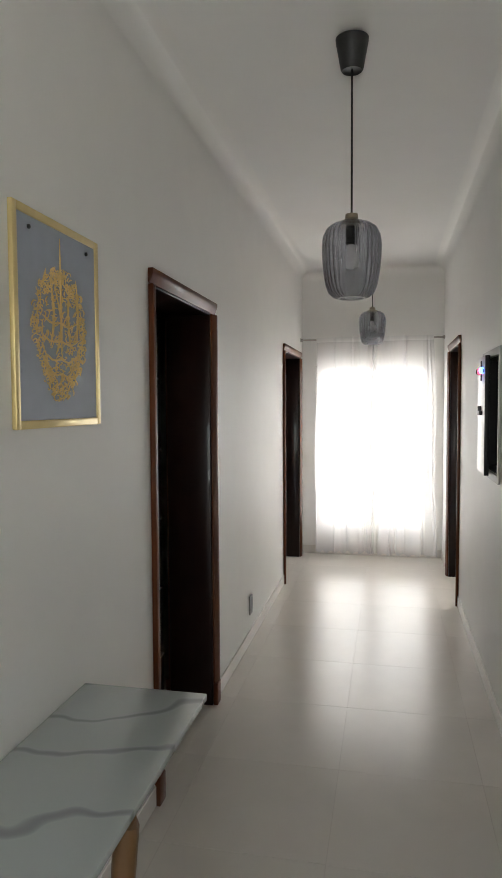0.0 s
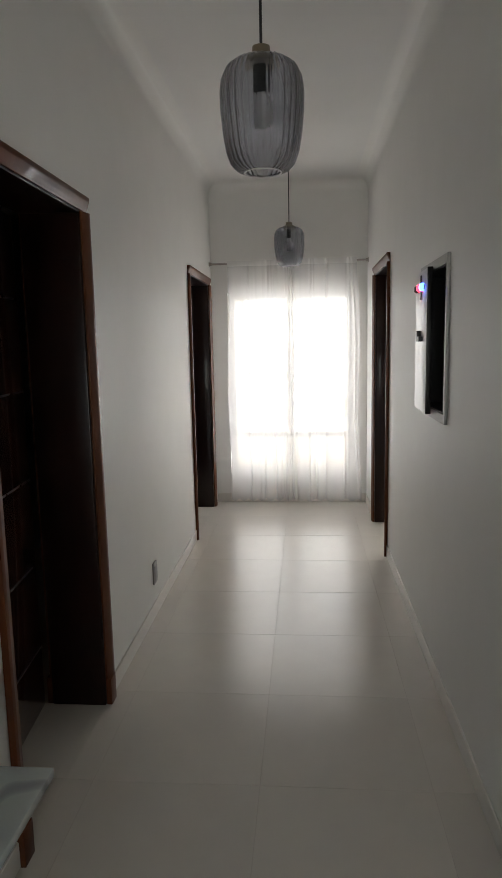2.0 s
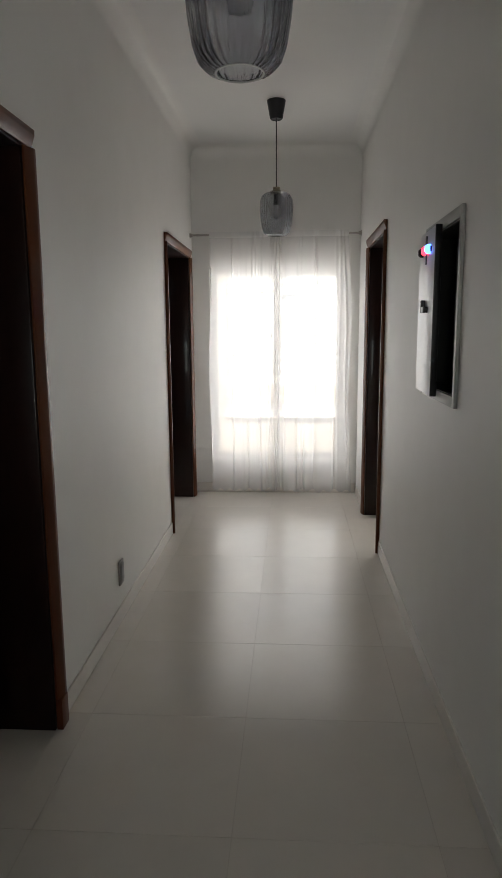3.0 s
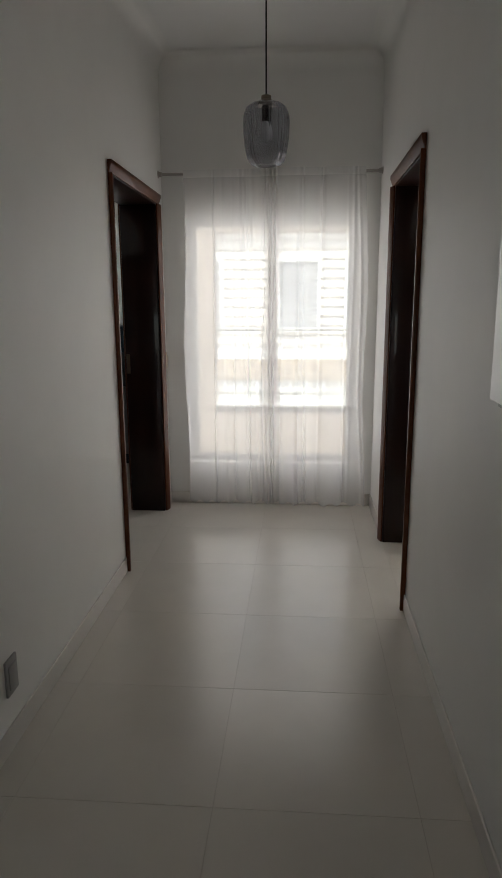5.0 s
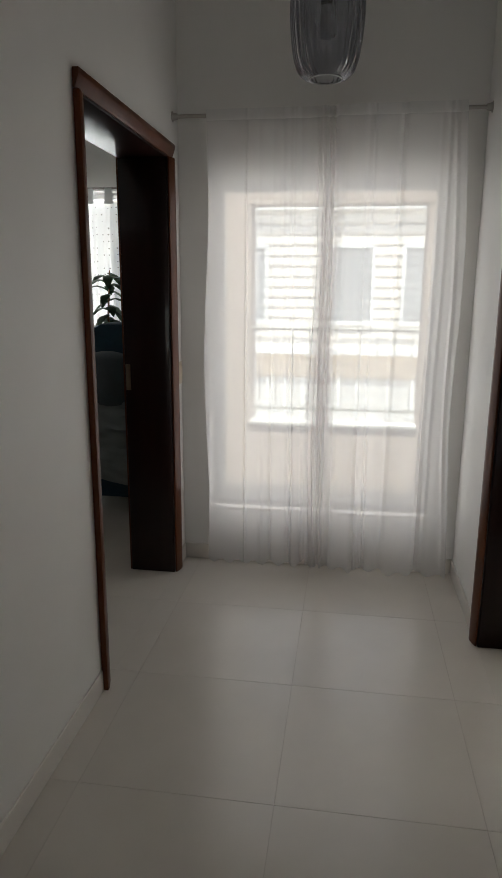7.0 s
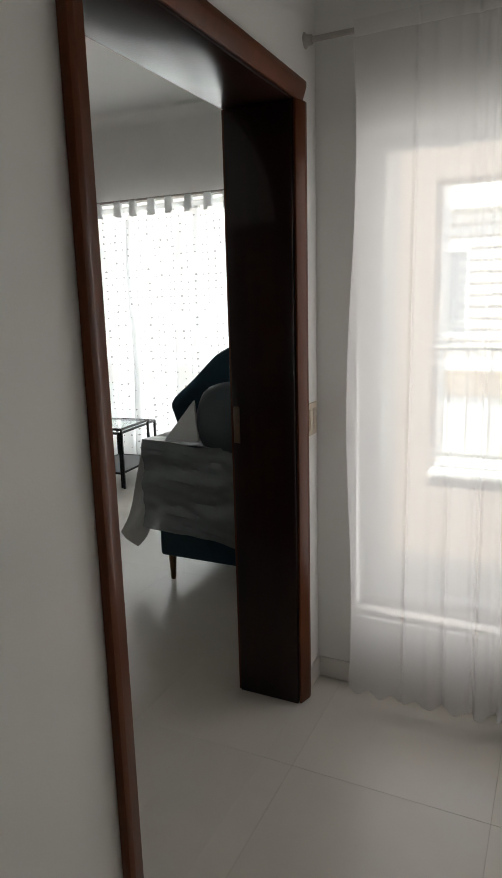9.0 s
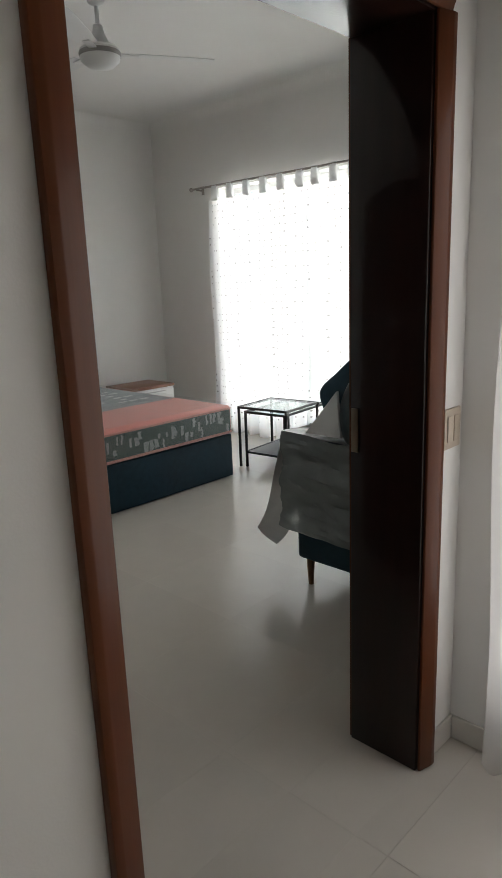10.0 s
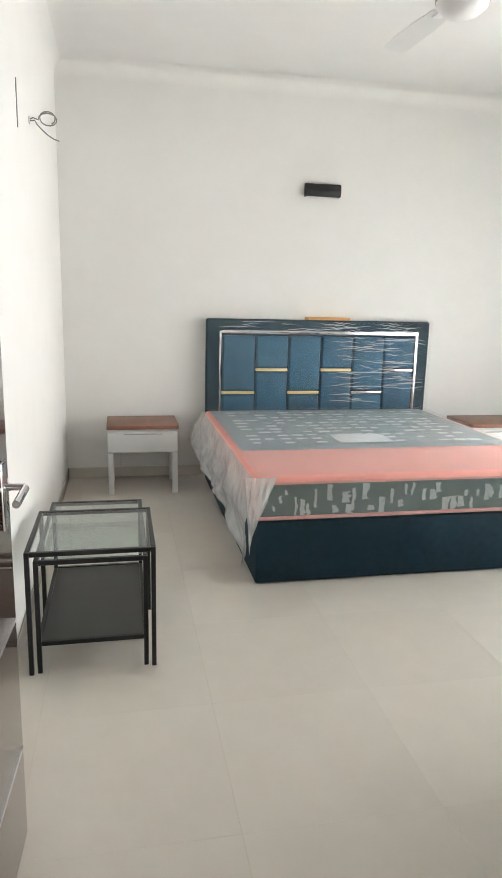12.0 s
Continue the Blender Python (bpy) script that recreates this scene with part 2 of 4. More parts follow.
TABLEGLASS = pane_glass("table_glass")
FACADE = material("cream_render", (0.74, 0.69, 0.63), 0.8, vary=0.06, grain=3, bump=0.2, bump_scale=60)
TERRACE = material("pinkish_render", (0.47, 0.39, 0.335), 0.8, vary=0.05, grain=3, bump=0.15, bump_scale=60)
FACADE2 = material("beige_render", (0.62, 0.50, 0.37), 0.8, vary=0.06, grain=3)
CONCRETE = material("pale_concrete", (0.55, 0.54, 0.52), 0.8, vary=0.1, grain=5)
DARKGLASS = material("far_window_glass", (0.26, 0.27, 0.28), 0.1, vary=0.1)
LEAF = material("houseplant_leaf", (0.03, 0.07, 0.025), 0.5, vary=0.3, grain=15)
EARTH = material("dry_ground", (0.58, 0.555, 0.52), 0.9, vary=0.15, grain=0.5)
FOAM = [material("foam_" + n, c, 0.7, vary=0.05) for n, c in (("red", (0.65, 0.05, 0.05)), ("yellow", (0.75, 0.55, 0.08)), ("blue", (0.05, 0.22, 0.55)), ("green", (0.10, 0.42, 0.20)), ("pink", (0.75, 0.22, 0.35)), ("teal", (0.08, 0.42, 0.48)))]


def lamp_glow(name, c, s):
    m = bpy.data.materials.new(name)
    m.use_nodes = True
    p = m.node_tree.nodes["Principled BSDF"]
    p.inputs["Base Color"].default_value = (*c, 1)
    p.inputs["Emission Color"].default_value = (*c, 1)
    p.inputs["Emission Strength"].default_value = s
    return m


REDLED, BLUELED = lamp_glow("red_pilot_lamp", (1, 0.03, 0.05), 1.5), lamp_glow("blue_pilot_lamp", (0.05, 0.15, 1), 2.5)


# ---- mesh helpers ----
def to_mesh(name, bm, mats, smooth=False):
    me = bpy.data.meshes.new(name)
    bmesh.ops.recalc_face_normals(bm, faces=bm.faces)
    bm.to_mesh(me)
    bm.free()
    for m in mats if isinstance(mats, (list, tuple)) else [mats]:
        me.materials.append(m)
    if smooth:
        me.polygons.foreach_set("use_smooth", [True] * len(me.polygons))
        me.set_sharp_from_angle(angle=radians(40))
    return me


def part(name, bm, mats, parent=None, label="", smooth=True):
    ob = new(name, to_mesh(name, bm, mats, smooth))
    if parent is not None:
        ob.parent = parent
    if label:
        tagged(ob, label)
    return ob


def thing(name, label, category, group="", kind="", at=(0, 0, 0)):
    ob = tagged(new(name), label, category, group, kind)
    ob.location = at
    ob.empty_display_size = 0.1
    return ob


def box(x0, x1, y0, y1, z0, z1, bev=0.0, seg=2, bm=None):
    b = bmesh.new()
    bmesh.ops.create_cube(b, size=1, matrix=Matrix.LocRotScale(((x0 + x1) / 2, (y0 + y1) / 2, (z0 + z1) / 2), None, (x1 - x0, y1 - y0, z1 - z0)))
    if bev:
        bmesh.ops.bevel(b, geom=b.edges[:], offset=bev, segments=seg, affect="EDGES", profile=0.5)
    return join(bm, b) if bm else b


def join(a, b):
    me = bpy.data.meshes.new("tmp")
    b.to_mesh(me)
    b.free()
    a.from_mesh(me)
    bpy.data.meshes.remove(me)
    return a


def turned(bm, m):
    bmesh.ops.transform(bm, matrix=m, verts=bm.verts)
    return bm


def lathe(profile, seg=32, cap=True, rib=0.0, ribs=0):
    """A body of revolution about z from (radius, height) pairs."""
    bm = bmesh.new()
    rings = []
    for r, z in profile:
        ring = []
        for i in range(seg):
            a = 2 * math.pi * i / seg
            rr = r * (1 + (rib * math.cos(ribs * a) if ribs else 0))
            ring.append(bm.verts.new((rr * math.cos(a), rr * math.sin(a), z)))
        rings.append(ring)
    for p, q in zip(rings, rings[1:]):
        for i in range(seg):
            bm.faces.new((p[i], p[(i + 1) % seg], q[(i + 1) % seg], q[i]))
    if cap:
        bm.faces.new(rings[0][::-1])
        bm.faces.new(rings[-1])
    return bm


def tube(points, r, seg=10):
    bm = bmesh.new()
    pts = [Vector(p) for p in points]
    rings = []
    for i, p in enumerate(pts):
        d = (pts[min(i + 1, len(pts) - 1)] - pts[max(i - 1, 0)]).normalized()
        u = d.cross(Vector((0, 0, 1)) if abs(d.z) < 0.9 else Vector((1, 0, 0))).normalized()
        v = d.cross(u)
        rad = r[i] if isinstance(r, (list, tuple)) else r
        rings.append([bm.verts.new(p + rad * (math.cos(2 * math.pi * k / seg) * u + math.sin(2 * math.pi * k / seg) * v)) for k in range(seg)])
    for a, b in zip(rings, rings[1:]):
        for k in range(seg):
            bm.faces.new((a[k], a[(k + 1) % seg], b[(k + 1) % seg], b[k]))
    bm.faces.new(rings[0][::-1])
    bm.faces.new(rings[-1])
    return bm


def sheet(f, nu, nv):
    bm = bmesh.new()
    g = [[bm.verts.new(f(i / nu, j / nv)) for j in range(nv + 1)] for i in range(nu + 1)]
    for i in range(nu):
        for j in range(nv):
            bm.faces.new((g[i][j], g[i + 1][j], g[i + 1][j + 1], g[i][j + 1]))
    return bm


def prism(poly, axis, a, b, bev=0.0):
    """A polygon of (u, v) drawn out along an axis from a to b."""
    bm = bmesh.new()
    put = {"x": lambda u, v, w: (w, u, v), "y": lambda u, v, w: (u, w, v), "z": lambda u, v, w: (u, v, w)}[axis]
    lo, hi = [bm.verts.new(put(u, v, a)) for u, v in poly], [bm.verts.new(put(u, v, b)) for u, v in poly]
    bm.faces.new(lo[::-1])
    bm.faces.new(hi)
    n = len(poly)
    for i in range(n):
        bm.faces.new((lo[i], lo[(i + 1) % n], hi[(i + 1) % n], hi[i]))
    bmesh.ops.recalc_face_normals(bm, faces=bm.faces)
    if bev:
        bmesh.ops.bevel(bm, geom=bm.edges[:], offset=bev, segments=2, affect="EDGES", profile=0.5)
    return bm


def wall(name, x0, x1, y0, y1, z1, holes=(), along="y", mat=None, label="", z0=0.0):
    """A wall with openings (u0, u1, z0, z1) cut right through it."""
    u0, u1 = (y0, y1) if along == "y" else (x0, x1)
    us = sorted({u0, u1, *[h[0] for h in holes], *[h[1] for h in holes]})
    zs = sorted({z0, z1, *[h[2] for h in holes], *[h[3] for h in holes]})
    bm = bmesh.new()
    solid = {}
    for i in range(len(us) - 1):
        for j in range(len(zs) - 1):
            cu, cz = (us[i] + us[i + 1]) / 2, (zs[j] + zs[j + 1]) / 2
            solid[i, j] = not any(h[0] < cu < h[1] and h[2] < cz < h[3] for h in holes)
    t0, t1 = (x0, x1) if along == "y" else (y0, y1)
    at = (lambda u, t, z: (t, u, z)) if along == "y" else (lambda u, t, z: (u, t, z))

    def quad(*c):
        bm.faces.new([bm.verts.new(at(*p)) for p in c])

    for (i, j), s in solid.items():
        if not s:
            continue
        a, b, c, d = us[i], us[i + 1], zs[j], zs[j + 1]
        for t in (t0, t1):
            quad((a, t, c), (b, t, c), (b, t, d), (a, t, d))
        if not solid.get((i - 1, j)):
            quad((a, t0, c), (a, t1, c), (a, t1, d), (a, t0, d))
        if not solid.get((i + 1, j)):
            quad((b, t0, c), (b, t1, c), (b, t1, d), (b, t0, d))
        if not solid.get((i, j - 1)):
            quad((a, t0, c), (b, t0, c), (b, t1, c), (a, t1, c))
        if not solid.get((i, j + 1)):
            quad((a, t0, d), (b, t0, d), (b, t1, d), (a, t1, d))
    bmesh.ops.remove_doubles(bm, verts=bm.verts, dist=1e-5)
    ob = part(name, bm, mat or PAINT, smooth=False)
    return tagged(ob, label or "plain off-white painted plaster wall", "wall", kind="structure")


# ---- the shell ----
D1, D2, D3 = (2.112, 2.978), (5.372, 6.410), (5.002, 5.888)
wall("wall_west", XL - WL, XL, YB, BY1, 3.2, [(*D1, 0, DOOR_Z), (*D2, 0, DOOR_Z)])
wall("wall_east", XR, XR + WR, YB, RY1, 3.2, [(*D3, 0, DOOR_Z), (3.125, 3.665, 1.23, 1.84)])
WIN = (-0.70, 0.47, 0.28, 2.0)
wall("wall_corridor_end", XL, XR, YE, YE + 0.22, 3.2, [WIN], along="x")
wall("wall_corridor_back", XL, XR, YB - 0.2, YB, 3.2, [(-0.62, 0.58, 0.8, 2.3)], along="x")
wall("wall_bed_head", BX - 0.2, BX, BY0 - 0.2, BY1 + 0.24, 3.3)
wall("wall_bedroom_south", BX, XL - WL, BY0 - 0.2, BY0, 3.3, along="x")
BWIN = (-4.76, -2.16, 0.12, 2.34)
wall("wall_bedroom_window", BX, XL - WL, BY1, BY1 + 0.24, 3.3, [BWIN], along="x")
wall("wall_playroom_east", RX, RX + 0.2, RY0, RY1, 3.2)
wall("wall_playroom_south", XR + WR, RX, RY0 - 0.2, RY0, 3.2, along="x")
RWIN = (1.2, 3.2, 0.4, 2.2)
wall("wall_playroom_window", XR + WR, RX, RY1, RY1 + 0.24, 3.2, [RWIN], along="x")
wall("wall_dark_room_west", -3.2, -3.0, 0.2, BY0 - 0.2, 3.2)
wall("wall_dark_room_south", -3.0, XL - WL, 0.2, 0.4, 3.2, along="x")


def slab(name, x0, x1, y0, y1, z0, z1, mat, label, cat):
    return tagged(part(name, box(x0, x1, y0, y1, z0, z1), mat, smooth=False), label, cat, kind="structure")


slab("ceiling", XL, XR, YB, YE, CZ, CZ + 0.12, CEILING, "smooth white painted corridor ceiling", "ceiling")
slab("ceiling", BX, XL - WL, BY0, BY1, BZ, BZ + 0.12, CEILING, "smooth white painted bedroom ceiling", "ceiling")
slab("ceiling", XR + WR, RX, RY0, RY1, CZ, CZ + 0.12, CEILING, "smooth white painted playroom ceiling", "ceiling")
slab("ceiling", -3.0, XL - WL, 0.4, BY0 - 0.2, CZ, CZ + 0.12, CEILING, "smooth white ceiling of an unlit room", "ceiling")


def cornice(x0, x1, y0, y1, z, size, label):
    """A coved plaster cornice round a room."""
    prof = []
    for k in range(13):
        a = math.pi / 2 * k / 12
        prof.append((size - (size - 0.001) * math.cos(a), -size + (size - 0.001) * math.sin(a)))
    prof += [(0.0, 0.0)]
    bm = bmesh.new()
    loops = []
    for d, h in prof:
        loops.append([bm.verts.new(c) for c in ((x0 + d, y0 + d, z + h), (x1 - d, y0 + d, z + h), (x1 - d, y1 - d, z + h), (x0 + d, y1 - d, z + h))])
    for p, q in zip(loops, loops[1:] + loops[:1]):
        for k in range(4):
            bm.faces.new((p[k], p[(k + 1) % 4], q[(k + 1) % 4], q[k]))
    return tagged(part("cornice", bm, PAINT), label, "cornice", kind="structure")


cornice(XL + 0.001, XR - 0.001, YB + 0.001, YE - 0.001, CZ - 0.001, 0.11, "white coved plaster cornice along the corridor ceiling")
cornice(BX + 0.001, XL - WL - 0.001, BY0 + 0.001, BY1 - 0.001, BZ - 0.001, 0.11, "white coved plaster cornice round the bedroom ceiling")


def skirting(runs, label, mat):
    root = thing("baseboard", label, "baseboard", kind="structure")
    for x0, x1, y0, y1 in runs:
        part("skirting_tile", box(x0, x1, y0, y1, 0.001, 0.085, 0.003, 1), mat, root)


T = 0.009
skirting([(XL, XL + T, YB, 2.07), (XL, XL + T, 3.02, 5.326), (XL, XL + T, 6.47, YE), (XR - T, XR, YB, 4.96), (XR - T, XR, 5.93, YE), (XL + T, XR - T, YE - T, YE)],
         "cream porcelain skirting along the corridor walls", SKIRT)
skirting([(BX, BX + T, BY0 + T, BY1 - T), (BX, XL - WL, BY0, BY0 + T), (BX, XL - WL, BY1 - T, BY1), (XL - WL - T, XL - WL, 6.47, BY1 - T)],
         "cream porcelain skirting round the bedroom", TILE)


def door(name, wx, side, thick, y0, y1, leaf_deg, hinge_near, label, strips=5, handles=True, plinth=False):
    """Lining, casings and leaf of a doorway in a wall that runs along y. side: +1, room lies towards -x; -1, towards +x."""
    root = thing(name, label, "door", kind="structure", at=(wx, (y0 + y1) / 2, 0))
    off = Matrix.Translation((-wx, -(y0 + y1) / 2, 0))
    s = side

    def xr(a, b):
        return min(wx - s * a, wx - s * b), max(wx - s * a, wx - s * b)

    def put(nm, x, ya, yb, za, zb, bev=0.004, mat=SHADEWOOD, par=root, lab=""):
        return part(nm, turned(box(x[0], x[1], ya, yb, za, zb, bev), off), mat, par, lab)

    e = 0.002
    lin = xr(0.0, thick)
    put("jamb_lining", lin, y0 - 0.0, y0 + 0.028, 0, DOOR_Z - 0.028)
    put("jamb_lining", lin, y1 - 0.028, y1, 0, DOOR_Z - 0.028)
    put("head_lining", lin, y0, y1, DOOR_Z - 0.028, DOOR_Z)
    for face in (0, 1):
        # casings slope down towards the opening
        base, hi, lo = (e, 0.024, 0.010) if face else (-e, -0.024, -0.010)
        foot, tall, low = (wx - s * (k + (thick if face else 0)) for k in (base, hi, lo))
        for y, d in ((y0, 1), (y1, -1)):
            a, m, b = y - 0.044 * d, y - 0.026 * d, y + 0.020 * d
            shape = [(foot, a), (tall, a), (tall, m), (low, b), (foot, b)]
            part("casing", turned(prism(shape, "z", 0.118 if plinth else 0.0, DOOR_Z - 0.024, 0.002), off), TRIM, root)
            if not plinth:
                continue
            block = [(foot, a - 0.002 * d), (tall - (0.002 * s if face else -0.002 * s), a - 0.002 * d), (tall - (0.002 * s if face else -0.002 * s), b), (foot, b)]
            part("plinth_block", turned(prism(block, "z", 0.0, 0.117, 0.002), off), TRIM, root)
        shape = [(foot, DOOR_Z + 0.036), (tall, DOOR_Z + 0.036), (tall, DOOR_Z + 0.018), (low, DOOR_Z - 0.022), (foot, DOOR_Z - 0.022)]
        part("head_casing", turned(prism(shape, "y", y0 - 0.044, y1 + 0.044, 0.002), off), TRIM, root)
    # strike plate on the lock side
    lock = y1 - 0.030 if hinge_near else y0 + 0.030
    if handles:
        put("strike_plate", xr(thick - 0.03, thick - 0.006), min(lock, lock + 0.004 * (-1 if hinge_near else 1)) , max(lock, lock + 0.004 * (-1 if hinge_near else 1)), 0.97, 1.10, 0.0015, CAPMETAL, lab="small dull strike plate")
    # leaf about its hinge
    w = y1 - y0 - 0.064
    hy = y0 + 0.032 if hinge_near else y1 - 0.032
    hx = wx - s * (thick - 0.004)
    turn = Matrix.Translation((hx, hy, 0)) @ Matrix.Rotation(radians(leaf_deg) * s * (1 if hinge_near else -1), 4, "Z")
    if not hinge_near:
        turn = turn @ Matrix.Diagonal((1, -1, 1, 1))
    lx = (0.0, 0.04) if s > 0 else (-0.04, 0.0)
    tr = off @ turn
    leaf = part("leaf", turned(box(*lx, 0, w, 0.006, DOOR_Z - 0.034, 0.003), tr), LEAFWOOD, root)
    for k in range(strips):
        z = 0.27 + 0.365 * k
        for fx in (lx[0], lx[1]):
            part("inlay_strip", turned(box(fx - 0.0012, fx + 0.0012, 0.10, w - 0.002, z - 0.004, z + 0.004), tr), STEEL, leaf, "thin bright steel inlay")
    for fx, d in ((lx[0], -1), (lx[1], 1)) if handles else ():
        h = part("handle", turned(tube([(fx, w - 0.07, 1.0), (fx + d * 0.05, w - 0.07, 1.0), (fx + d * 0.055, w - 0.085, 1.0), (fx + d * 0.055, w - 0.19, 0.995)], 0.009), tr), CHROME, leaf, "chrome lever handle")
        part("rose", turned(box(min(fx, fx + d * 0.008), max(fx, fx + d * 0.008), w - 0.095, w - 0.045, 0.90, 1.06, 0.003), tr), CHROME, leaf)
    for z in (0.25, 1.0, 1.78):
        cx = hx + s * 0.0
        part("hinge", turned(tube([(hx - s * 0.008, hy, z), (hx - s * 0.008, hy, z + 0.09)], 0.007, 8), off), CHROME, root)
    return root


door("door_1", XL, 1, WL, *D1, 5.5, True, "glossy dark brown door slightly ajar, steel inlay strips", handles=False, plinth=True)
door("door_2", XL, 1, WL, *D2, 87.0, True, "dark brown wooden bedroom door standing wide open")
door("door_3", XR, -1, WR, *D3, 88.0, True, "dark brown wooden playroom door standing open")


def window(name, x0, x1, z0, z1, y, label, mull=1, depth=0.22):
    root = thing(name, label, "window", kind="structure", at=((x0 + x1) / 2, y, z0))
    off = Matrix.Translation((-(x0 + x1) / 2, -y, -z0))
    f = 0.05

    def put(nm, *b, mat=ENAMEL, bev=0.004):
        return part(nm, turned(box(*b, bev), off), mat, root)
    for a, b in ((x0, x0 + f), (x1 - f, x1)):
        put("window_frame", a, b, y, y + 0.06, z0 + f, z1 - f)
    put("window_frame", x0, x1, y, y + 0.06, z0, z0 + f)
    put("window_frame", x0, x1, y, y + 0.06, z1 - f, z1)
    step = (x1 - x0) / (mull + 1)
    for k in range(mull):
        put("mullion", x0 + step * (k + 1) - 0.03, x0 + step * (k + 1) + 0.03, y + 0.002, y + 0.058, z0 + f, z1 - f)
    for k in range(mull + 1):
        p = put("pane", x0 + step * k + 0.03, x0 + step * (k + 1) - 0.03, y + 0.027, y + 0.033, z0 + f - 0.01, z1 - f + 0.01, mat=PANE, bev=0)
        p.visible_shadow = False
    put("window_sill", x0 - 0.002, x1 + 0.002, y - 0.12, y - 0.001, z0 + 0.001, z0 + 0.02, mat=TILE)
    return root


window("window_1", *WIN, YE + 0.14, "white framed window at the corridor end behind voile")
window("window_2", *BWIN, BY1 + 0.15, "wide white framed bedroom window behind dotted curtains", 2)
window("window_3", *RWIN, RY1 + 0.15, "white framed playroom window", 2)
# Added out of view, so that the corridor gets light from behind.
window("unseen_window", -0.62, 0.58, 0.8, 2.3, YB - 0.1, "plain unseen window added behind the start of the corridor")


# ---- corridor ----
def pendant(y, drop, label):
    x = -0.09
    root = thing("pendant_lamp", label, "pendant lamp", "pendants in the corridor", at=(x, y, CZ))
    z = lambda h: h - CZ
    part("canopy", lathe([(0.030, z(2.870)), (0.038, z(2.864)), (0.043, z(2.870)), (0.062, z(2.972)), (0.063, z(2.983))], 40), BLACK, root, "black tapered ceiling cup")
    b = drop
    part("cord", tube([(0, 0, z(2.875)), (0, 0, z(b + 0.30))], 0.004, 8), BLACK, root)
    part("cap", lathe([(0.010, z(b + 0.325)), (0.024, z(b + 0.322)), (0.025, z(b + 0.304)), (0.030, z(b + 0.300)), (0.044, z(b + 0.295)), (0.047, z(b + 0.288)), (0.047, z(b + 0.276))][::-1], 32), CAPMETAL, root, "aged brass cap")
    outer = [(0.044, 0.288), (0.072, 0.284), (0.094, 0.268), (0.1075, 0.240), (0.112, 0.205), (0.111, 0.160), (0.106, 0.105), (0.098, 0.055), (0.087, 0.024), (0.070, 0.007), (0.052, 0.0)]
    inner = [(r - 0.004, h + (0.003 if h < 0.03 else 0)) for r, h in outer[::-1]]
    part("shade", lathe([(r, z(b + h)) for r, h in outer + inner + outer[:1]], 256, False, 0.030, 32), SMOKE, root, "ribbed smoke-grey glass shade")
    part("rim", lathe([(0.049, z(b - 0.001)), (0.053, z(b - 0.001)), (0.053, z(b + 0.002)), (0.049, z(b + 0.002)), (0.049, z(b - 0.001))], 48, False), GREYENAMEL, root)
    part("bulb_holder", lathe([(0.018, z(b + 0.205)), (0.020, z(b + 0.21)), (0.020, z(b + 0.274)), (0.016, z(b + 0.276))], 20), BLACK, root)
    part("bulb", lathe([(0.004, z(b + 0.112)), (0.018, z(b + 0.118)), (0.028, z(b + 0.136)), (0.029, z(b + 0.154)), (0.021, z(b + 0.182)), (0.015, z(b + 0.206))], 20), FROST, root, "unlit frosted bulb")


pendant(2.27, 2.005, "ribbed smoke-glass pendant on black cord, unlit")
pendant(5.50, 2.105, "ribbed smoke-glass pendant near the window, unlit")


